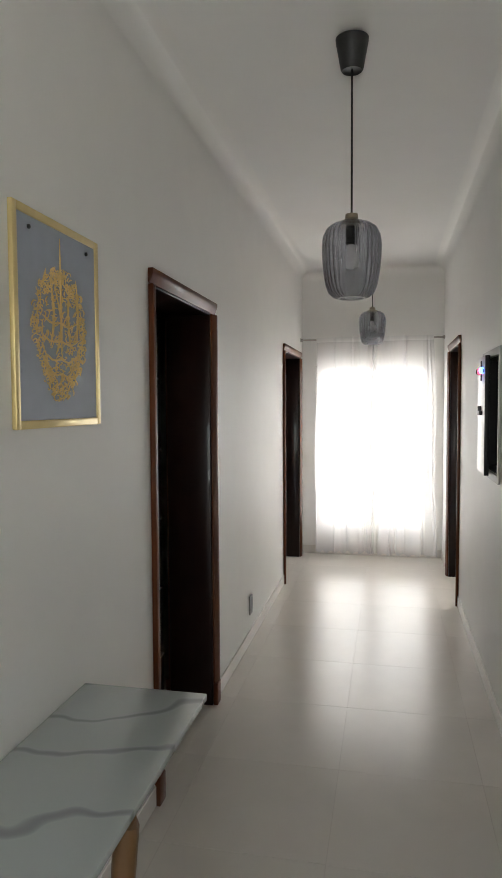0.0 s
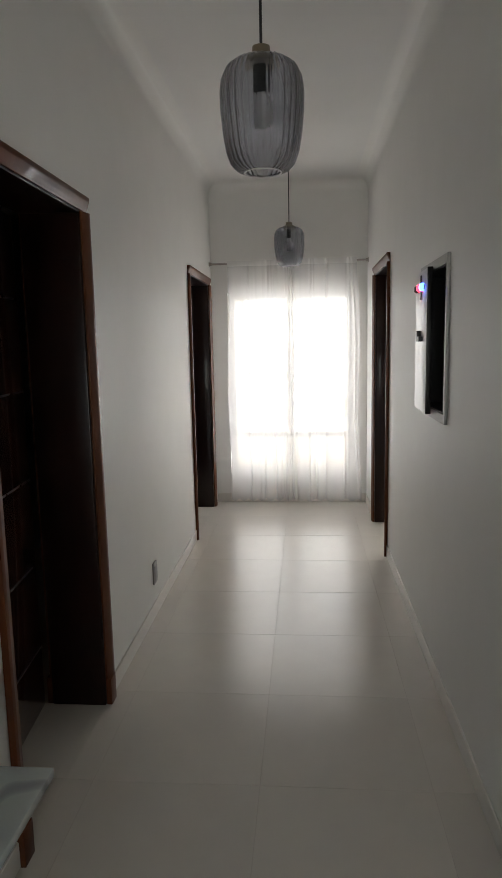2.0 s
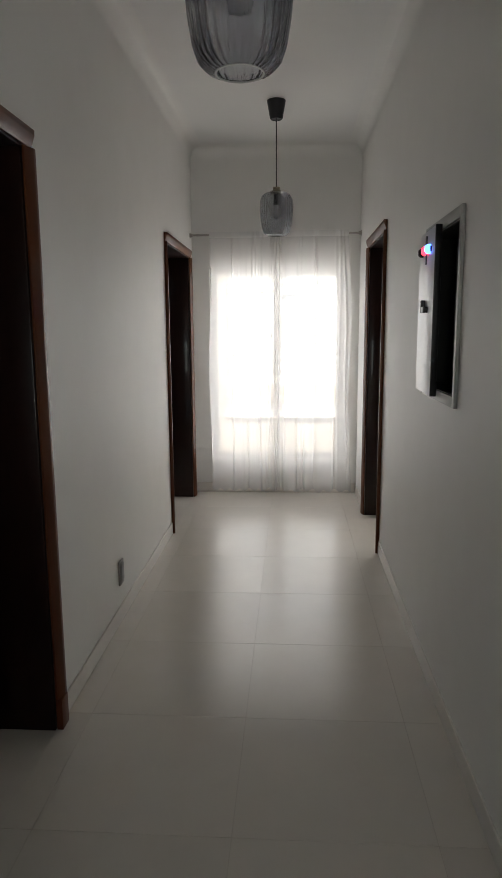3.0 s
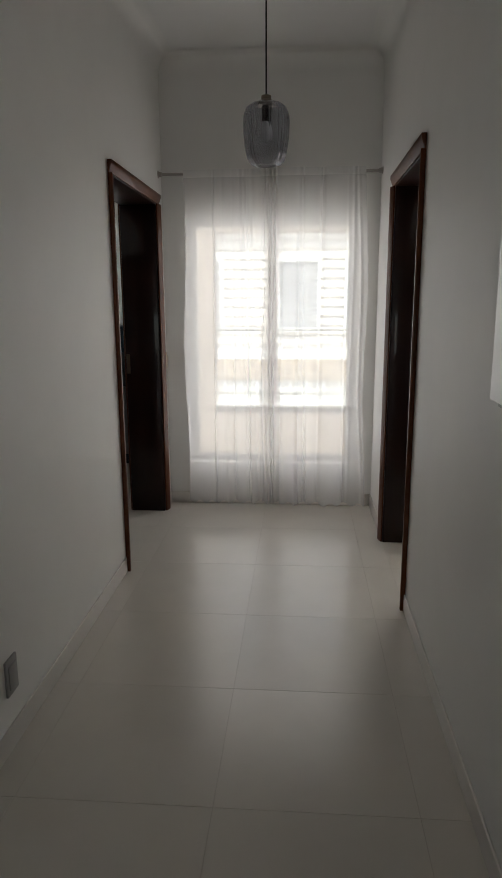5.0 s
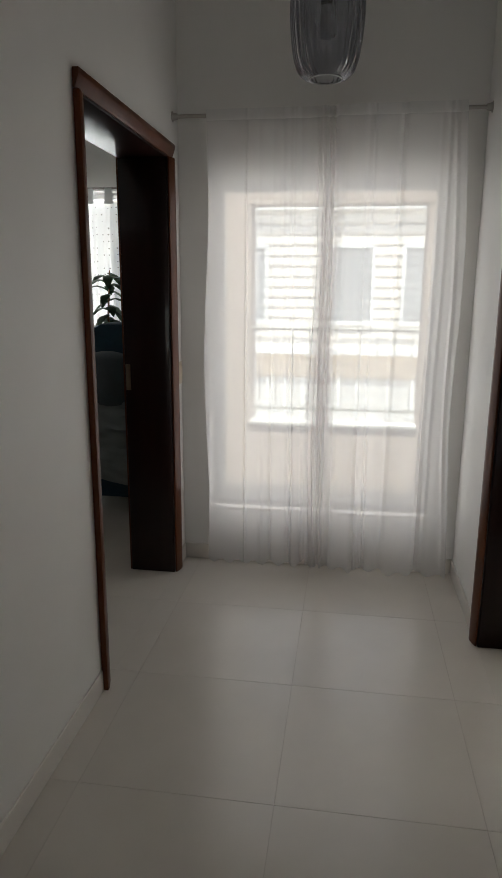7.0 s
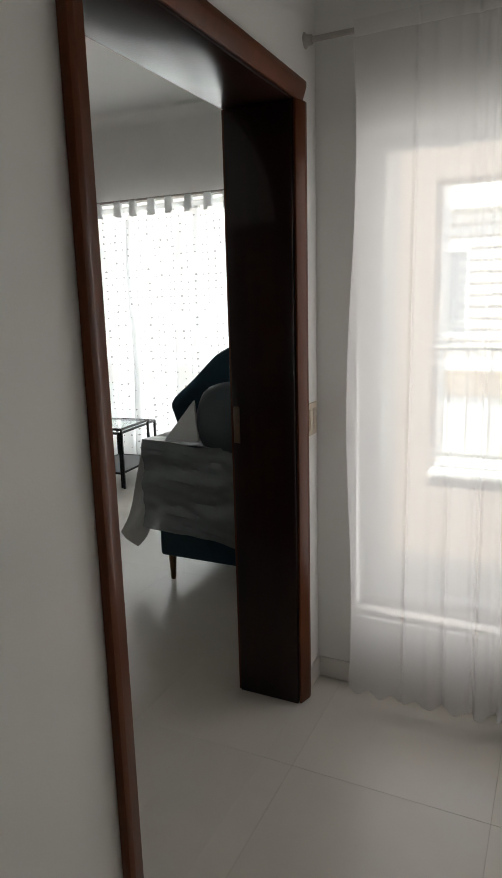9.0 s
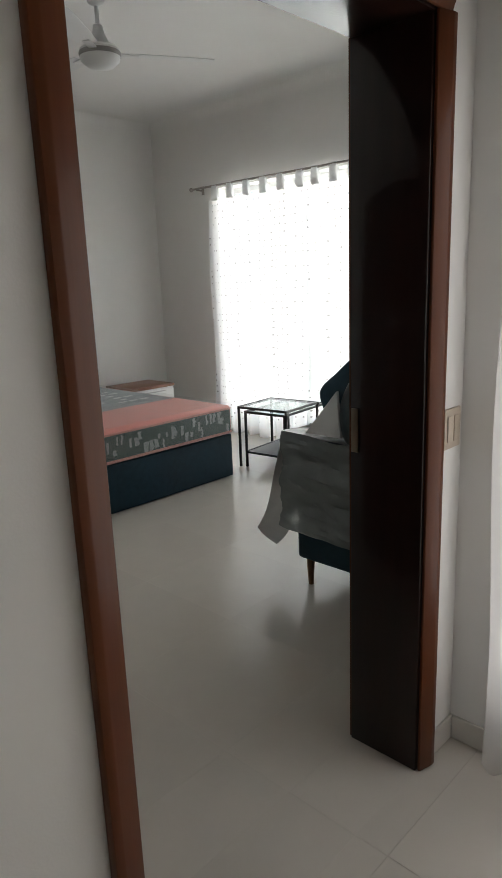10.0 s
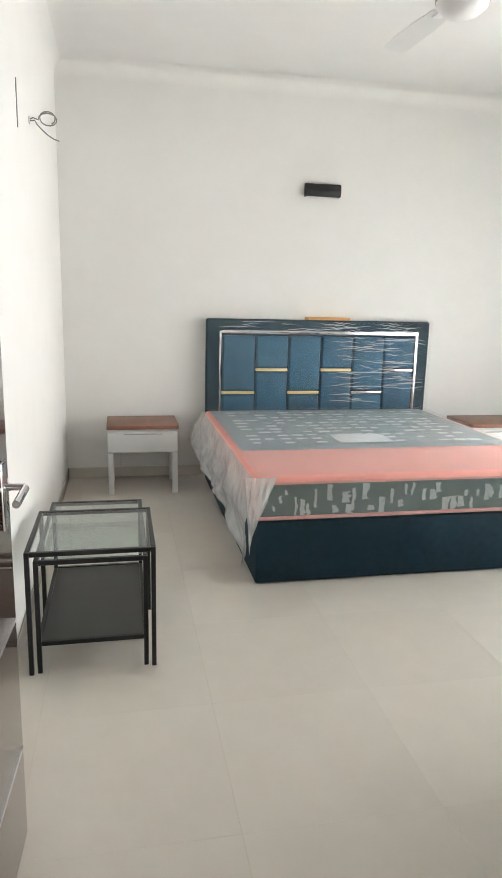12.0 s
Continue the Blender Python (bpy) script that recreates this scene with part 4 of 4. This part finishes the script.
# sofa under dusty sheeting
sofa = thing("sofa", "navy blue sofa on tapered legs, draped in grey plastic sheeting", "sofa", at=(-1.55, 8.0, 0))
sx = lambda x: x + 1.55
sy = lambda y: y - 8.0
part("sofa_base", box(sx(-1.93), sx(-1.13), sy(7.13), sy(8.85), 0.145, 0.37, 0.02, 3), NAVY, sofa, "navy velvet base")
part("armrest", box(sx(-1.93), sx(-1.15), sy(7.12), sy(7.28), 0.30, 0.735, 0.035, 4), NAVY, sofa)
part("armrest", box(sx(-1.93), sx(-1.15), sy(8.70), sy(8.86), 0.30, 0.735, 0.035, 4), NAVY, sofa)
part("seat_cushion", box(sx(-1.91), sx(-1.33), sy(7.29), sy(8.69), 0.37, 0.52, 0.04, 4), NAVY, sofa)
part("backrest", box(sx(-1.36), sx(-1.12), sy(7.14), sy(8.84), 0.37, 1.02, 0.05, 4), NAVY, sofa)
part("back_cushion", prism([(sx(-1.90), 0.74), (sx(-1.97), 0.93), (sx(-1.93), 0.975), (sx(-1.84), 1.045), (sx(-1.68), 1.195), (sx(-1.58), 1.245), (sx(-1.36), 1.25), (sx(-1.30), 1.20), (sx(-1.30), 0.74)], "y", sy(7.34), sy(7.58), 0.035), NAVY, sofa, "dark blue cushion leaning on end")
cush = bmesh.new()
bmesh.ops.create_grid(cush, x_segments=14, y_segments=14, size=1.0)
for v in cush.verts:
    a, c = v.co.x, v.co.y
    puff = ((1 - a * a) * (1 - c * c)) ** 0.45
    v.co = (0.215 * a * (1 - 0.22 * c * c), 0.185 * c * (1 - 0.22 * a * a), 0.085 * puff)
under = cush.copy()
for v in under.verts:
    v.co.z = -v.co.z
bmesh.ops.reverse_faces(under, faces=under.faces[:])
join(cush, under)
bmesh.ops.remove_doubles(cush, verts=cush.verts[:], dist=0.0005)
part("cushion", turned(cush, Matrix.Translation((sx(-1.47), sy(7.155), 0.90)) @ Matrix.Rotation(radians(82), 4, "X")), material("wrapped_cushion", (0.016, 0.03, 0.036), 0.3, vary=0.3, grain=12, bump=0.2, bump_scale=25), sofa, "plastic-wrapped teal cushion")
for x in (-1.885, -1.18):
    for y in (7.18, 8.80):
        part("leg", tube([(sx(x), sy(y), 0.0), (sx(x), sy(y), 0.15)], [0.013, 0.022], 12), HONEYWOOD, sofa, "tapered wooden leg")


def drape(u, v):
    # over the arm: down the side that faces the doorway
    x = sx(-1.975) + 0.80 * u
    sag = 0.02 * math.sin(9 * u + 1) + 0.015 * noise.noise(Vector((u * 6, v * 6, 4)))
    z = 0.775 + sag * 0.5 - (0.44 + 0.10 * u + sag) * v
    yy = sy(7.105) - 0.016 - 0.025 * v - 0.024 * noise.noise(Vector((u * 4, v * 9, 8))) - 0.012 * math.sin(u * 5 + v * 14) - 0.010 * noise.noise(Vector((u * 9, v * 26, 3)))
    return (x, yy, z)


def drape_top(u, v):
    x = sx(-1.975) + 0.80 * u
    return (x, sy(7.09) + 0.24 * v, 0.775 + 0.01 * math.sin(9 * u + 1) + 0.015 * noise.noise(Vector((u * 6, v * 3, 14))) - 0.03 * v * v)


def drape_front(u, v):
    # falls from the arm's end as a pointed tail
    yy = sy(7.085) + 0.30 * u
    z = 0.775 - (0.45 + 0.17 * (1 - abs(2 * u - 0.7))) * v
    x = sx(-1.975) - 0.16 * v ** 1.6 * (1 - 0.6 * u) - 0.02 * math.sin(10 * u + 6 * v) * v
    return (x, yy - 0.02 * v, z)


part("plastic_drape", sheet(drape, 40, 30), GREYPOLY, sofa, "crumpled dusty plastic sheet")
part("plastic_drape", sheet(drape_top, 40, 10), GREYPOLY, sofa)
part("plastic_tail", sheet(drape_front, 20, 24), clear_film("tail_film", (0.42, 0.40, 0.36), 0.92, 0.35, 0.85), sofa, "hanging brownish tail of plastic")
part("foam_wedge", prism([(sx(-1.86), 0.78), (sx(-1.66), 0.78), (sx(-1.68), 0.99)], "y", sy(7.12), sy(7.14), 0.004), PAPER, sofa, "white packing sheet")

# dotted curtains on tabs
ROD_Z = 2.35
rod(-5.01, -1.98, 9.33, ROD_Z, BY1, "slim metal rod carrying the tab-top curtains", 0.010)


def tab_curtain(x0, x1, seed):
    c = curtain("tab_top_curtain", x0, x1, 9.335, 2.235, 0.03, DOTTED, "white dotted cotton curtain hung by fabric tabs", "dotted curtains", (x1 - x0) * 5.5, 0.052, seed, 0.02, 0.04)
    n = max(3, int((x1 - x0) / 0.185))
    for k in range(n):
        xx = -(x1 - x0) / 2 + (k + 0.5) * (x1 - x0) / n
        wob = 0.006 * math.sin(k * 2.3 + seed)

        def strap(u, v, xx=xx, wob=wob):
            a = 2 * math.pi * u
            return (xx + (v - 0.5) * 0.088 * (1 - 0.25 * math.sin(a / 2)) + wob * math.sin(a / 2), -0.005 + 0.017 * math.sin(a), 0.055 - 0.074 * math.cos(a))
        part("tab", sheet(strap, 18, 2), TABCLOTH, c)


tab_curtain(-4.80, -3.57, 2)
tab_curtain(-3.60, -2.12, 6)

# ceiling fan
fan = thing("ceiling_fan", "white three-blade ceiling fan on a down rod", "ceiling fan", at=(-3.41, 7.26, BZ + 0.05))
part("canopy", lathe([(0.018, -0.135), (0.045, -0.12), (0.062, -0.07), (0.064, -0.051)], 28), ENAMEL, fan)
part("down_rod", tube([(0, 0, -0.13), (0, 0, -0.30)], 0.012, 12), ENAMEL, fan)
part("motor_cover", lathe([(0.016, -0.225), (0.026, -0.23), (0.034, -0.27), (0.055, -0.315), (0.060, -0.335)][::-1], 28), ENAMEL, fan)
part("motor", lathe([(0.020, -0.452), (0.075, -0.440), (0.108, -0.412), (0.114, -0.385), (0.112, -0.355), (0.090, -0.338), (0.03, -0.335)], 40), ENAMEL, fan, "white enamelled motor housing")
part("trim_ring", lathe([(0.115, -0.392), (0.118, -0.386), (0.118, -0.372), (0.115, -0.366), (0.112, -0.378), (0.115, -0.392)], 40, False), GREYPLASTIC, fan, "dark trim ring")
for a in (-53.6, 62.5, 184.5):
    m = Matrix.Rotation(radians(a), 4, "Z")
    poly = [(0.165, -0.045), (0.30, -0.060), (0.60, -0.068), (0.655, -0.055), (0.668, 0.0), (0.655, 0.050), (0.60, 0.062), (0.30, 0.056), (0.165, 0.045)]
    blade = part("blade", turned(turned(prism(poly, "z", -0.002, 0.002), Matrix.Translation((0, 0, -0.370)) @ Matrix.Rotation(radians(9), 4, "X")), m), ENAMEL, fan)
    part("blade_iron", turned(box(0.09, 0.22, -0.022, 0.022, -0.378, -0.369, 0.002), m), ENAMEL, blade)

wl = thing("wall_light", "black rectangular up-and-down wall light over the bed", "wall light", at=(BX, 7.347, 2.285))
part("back_plate", box(0.001, 0.012, -0.10, 0.10, -0.035, 0.035, 0.002), BLACK, wl)
part("housing", prism([(0.012, -0.05), (0.055, -0.046), (0.062, 0.0), (0.055, 0.046), (0.012, 0.05)], "y", -0.145, 0.145, 0.004), BLACK, wl)
for s in (-1, 1):
    part("lens", box(0.018, 0.05, -0.13, 0.13, s * 0.0505 - 0.001, s * 0.0505 + 0.001), WHITEPLASTIC, wl)

cable = thing("loose_cable", "loops of loose grey cable hanging from the wall", "cable", at=(-4.1, BY0, 2.28))
turns = [(0.03 * math.sin(0.5 * k), 0.092 + 0.046 * math.cos(math.pi - 0.5 * k) * (1 - 0.012 * k), 0.004 + 0.024 * math.sin(math.pi - 0.5 * k) + 0.0006 * k) for k in range(22)]
tail = [(0.02, 0.045 + 0.025 * k, -0.01 - 0.085 * math.sin(0.30 * k + 0.2)) for k in range(5)]
part("wire", tube([(0.0, 0.0, 0.0), (0.0, 0.022, 0.012)] + turns, 0.0034, 7), GREYPLASTIC, cable)
part("wire_tail", tube([(0.0, 0.004, -0.004), (0.01, 0.03, -0.002)] + tail, 0.0034, 7), GREYPLASTIC, cable)
part("outlet_ring", turned(lathe([(0.018, 0.0005), (0.020, 0.006), (0.008, 0.007)], 16), Matrix.Rotation(-math.pi / 2, 4, "X")), WHITEPLASTIC, cable)
slot = thing("pipe_slot", "narrow dark vertical pipe slot in the wall", "slot", at=(-3.68, BY0, 2.25))
part("slot_frame", box(-0.008, 0.008, 0.0005, 0.004, -0.10, 0.10, 0.001), GREYPLASTIC, slot)

# potted plant by the bedroom window, seen past the door
plant = thing("potted_plant", "tall dark-leaved houseplant in a grey pot", "plant", at=(-2.15, 9.05, 0))
part("pot", lathe([(0.10, 0.0), (0.115, 0.02), (0.15, 0.26), (0.158, 0.28), (0.145, 0.28), (0.14, 0.24), (0.02, 0.235)], 28), GREYPLASTIC, plant)
part("stem", tube([(0, 0, 0.23), (0.02, 0.01, 0.7), (-0.01, 0.0, 1.2), (0.015, 0.01, 1.62)], [0.018, 0.014, 0.010, 0.005], 8), HONEYWOOD, plant)
rng = random.Random(4)
for k in range(46):
    a, z = k * 2.4, 0.62 + 1.0 * k / 46
    ln, tilt = rng.uniform(0.14, 0.26), rng.uniform(0.1, 0.8)
    bm = bmesh.new()
    prev = None
    for i in range(6):
        f = i / 5
        wv = 0.045 * math.sin(math.pi * min(1, f * 0.96 + 0.04)) + 0.001
        c = Vector((ln * f, 0, ln * (tilt * f - 0.9 * f * f)))
        row = [bm.verts.new(c + Vector((0, s * wv, -abs(s) * 0.01))) for s in (-1, 0, 1)]
        if prev:
            bm.faces.new((prev[0], prev[1], row[1], row[0]))
            bm.faces.new((prev[1], prev[2], row[2], row[1]))
        prev = row
    part("leaf", turned(bm, Matrix.Translation((0, 0, z)) @ Matrix.Rotation(a, 4, "Z")), LEAF, plant)


# ---- playroom ----
rug = thing("foam_play_mat", "multicoloured interlocking foam play mat on the floor", "play mat", at=(1.4, 7.2, 0))
rng = random.Random(9)
pitch = 0.29
for i in range(4):
    for j in range(9):
        x0, y0 = -0.58 + i * pitch, -1.30 + j * pitch
        part("foam_tile", box(x0 + 0.001, x0 + pitch - 0.001, y0 + 0.001, y0 + pitch - 0.001, 0.0015, 0.013, 0.003, 1), FOAM[(i * 2 + j * 5 + rng.randint(0, 2)) % 6], rug)
curtain("voile_curtain", 1.15, 2.2, RY1 - 0.09, 2.3, 0.04, SHEER, "white voile curtain over the playroom window", "playroom curtains", 8, 0.02, 21)
curtain("voile_curtain", 2.2, 3.25, RY1 - 0.09, 2.3, 0.04, SHEER, "white voile curtain over the playroom window", "playroom curtains", 8, 0.02, 22)
rod(1.05, 3.35, RY1 - 0.09, 2.27, RY1, "slim metal rod over the playroom window")


# ---- outside ----
ground = part("ground", box(-300, 300, -300, 300, -3.7, -3.5), EARTH, smooth=False)
tagged(ground, "dry dusty ground below the house", "ground", kind="structure")
slab("terrace_floor", XL, XR, YE + 0.22, 8.12, -0.2, 0.06, CONCRETE, "pale floor of the small terrace outside", "floor")
outer = wall("wall_terrace", XL, XR, 7.9, 8.12, 2.75, [(-0.68, 0.51, 0.50, 2.03)], along="x", mat=TERRACE, label="pinkish rendered terrace wall with a square opening", z0=0.06)
part("coping", box(-0.678, 0.508, 7.88, 8.14, 0.501, 0.53, 0.004), ENAMEL, outer, "white coping of the parapet")
bal = thing("guard_rail", "thin pale metal guard rail fixed in the terrace opening", "railing", at=(-0.085, 8.0, 0))
part("hand_rail", tube([(-0.594, 0, 1.19), (0.594, 0, 1.19)], 0.013, 10), GREYENAMEL, bal)
part("bottom_rail", box(-0.594, 0.594, -0.010, 0.010, 0.60, 0.62), GREYENAMEL, bal)
for k in range(10):
    part("baluster", tube([(-0.54 + k * 0.12, 0, 0.615), (-0.54 + k * 0.12, 0, 1.18)], 0.004, 6), GREYENAMEL, bal)

house = thing("neighbour_house", "cream rendered house opposite with grey windows", "house", at=(-1.0, 18.0, -3.5))
hz = 3.5
part("wall", box(-11, 11, 0, 6, 0, 9.2), FACADE, house)
part("plinth_band", box(-11, 11, -0.12, -0.004, hz - 0.45, hz + 0.05), FACADE2, house, "beige band")
part("ledge", box(-11, 11, -0.30, -0.004, hz + 0.06, hz + 0.20), ENAMEL, house, "white ledge")
part("ledge", box(-11, 11, -0.22, -0.004, hz + 3.1, hz + 3.25), ENAMEL, house)
part("roof", box(-11.3, 11.3, -0.4, 6.3, 9.2, 9.4), CONCRETE, house)
for k in range(12):
    part("groove_course", box(-11, 11, -0.05, -0.004, hz + 0.42 + k * 0.22, hz + 0.58 + k * 0.22), FACADE, house)
part("fence_panel", box(-11, 11, -0.06, -0.004, hz - 1.75, hz - 0.47), CONCRETE, house, "pale grey wall panel below the band")
part("ledge", box(-11, 11, -0.34, -0.004, hz - 2.1, hz - 1.76), ENAMEL, house, "white ledge")
for k in range(26):
    part("upright", box(-5.2 + 0.4 * k, -5.14 + 0.4 * k, -0.10, -0.062, hz - 1.75, hz - 0.47), ENAMEL, house)
for x0, x1 in ((-5.3, -4.5), (-2.64, -1.85), (-0.42, 0.45), (1.15, 1.95), (3.6, 4.4), (6.0, 6.8)):
    w = part("window", box(x0 + 1.0, x1 + 1.0, -0.09, -0.052, hz + 0.78, hz + 2.32), DARKGLASS, house, "grey window")
    for b in ((x0 + 0.93, x0 + 1.0, hz + 0.70, hz + 2.39), (x1 + 1.0, x1 + 1.07, hz + 0.70, hz + 2.39), (x0 + 1.0, x1 + 1.0, hz + 2.32, hz + 2.39), (x0 + 1.0, x1 + 1.0, hz + 0.70, hz + 0.78)):
        part("frame", box(b[0], b[1], -0.12, -0.053, b[2], b[3]), ENAMEL, w)


# ---- floor, tile by tile ----
floor = tagged(part("floor", box(-6.2, 4.0, YB - 0.3, 9.8, -0.2, -0.0016), GROUT, smooth=False), "cream porcelain floor of large square tiles", "floor", kind="structure")
tiles = {}


def lay(x0, x1, y0, y1, g=0.0006, edge=0.0004):
    P, gx, gy = 0.6, -0.15, 0.07
    for i in range(math.floor((x0 - gx) / P), math.ceil((x1 - gx) / P)):
        for j in range(math.floor((y0 - gy) / P), math.ceil((y1 - gy) / P)):
            a, b = max(x0, gx + i * P + g), min(x1, gx + i * P + P - g)
            c, d = max(y0, gy + j * P + g), min(y1, gy + j * P + P - g)
            if b - a < 0.01 or d - c < 0.01:
                continue
            key = (round(b - a, 4), round(d - c, 4))
            if key not in tiles:
                w, h = key[0] / 2, key[1] / 2
                tiles[key] = to_mesh("tile", box(-w, w, -h, h, -0.0015, 0.0, edge, 1), TILE)
            t = new("tile", tiles[key])
            t.parent = floor
            t.location = ((a + b) / 2, (c + d) / 2, 0)


lay(XL, XR, YB, YE)
lay(BX, XL - WL, BY0, BY1, 0.0002, 0.0002)
lay(XL - WL, XL, *D1)
lay(XL - WL, XL, *D2)
lay(XR, XR + WR, *D3)
lay(XR + WR, RX, RY0, RY1)
lay(-3.0, XL - WL, 0.4, BY0 - 0.2)
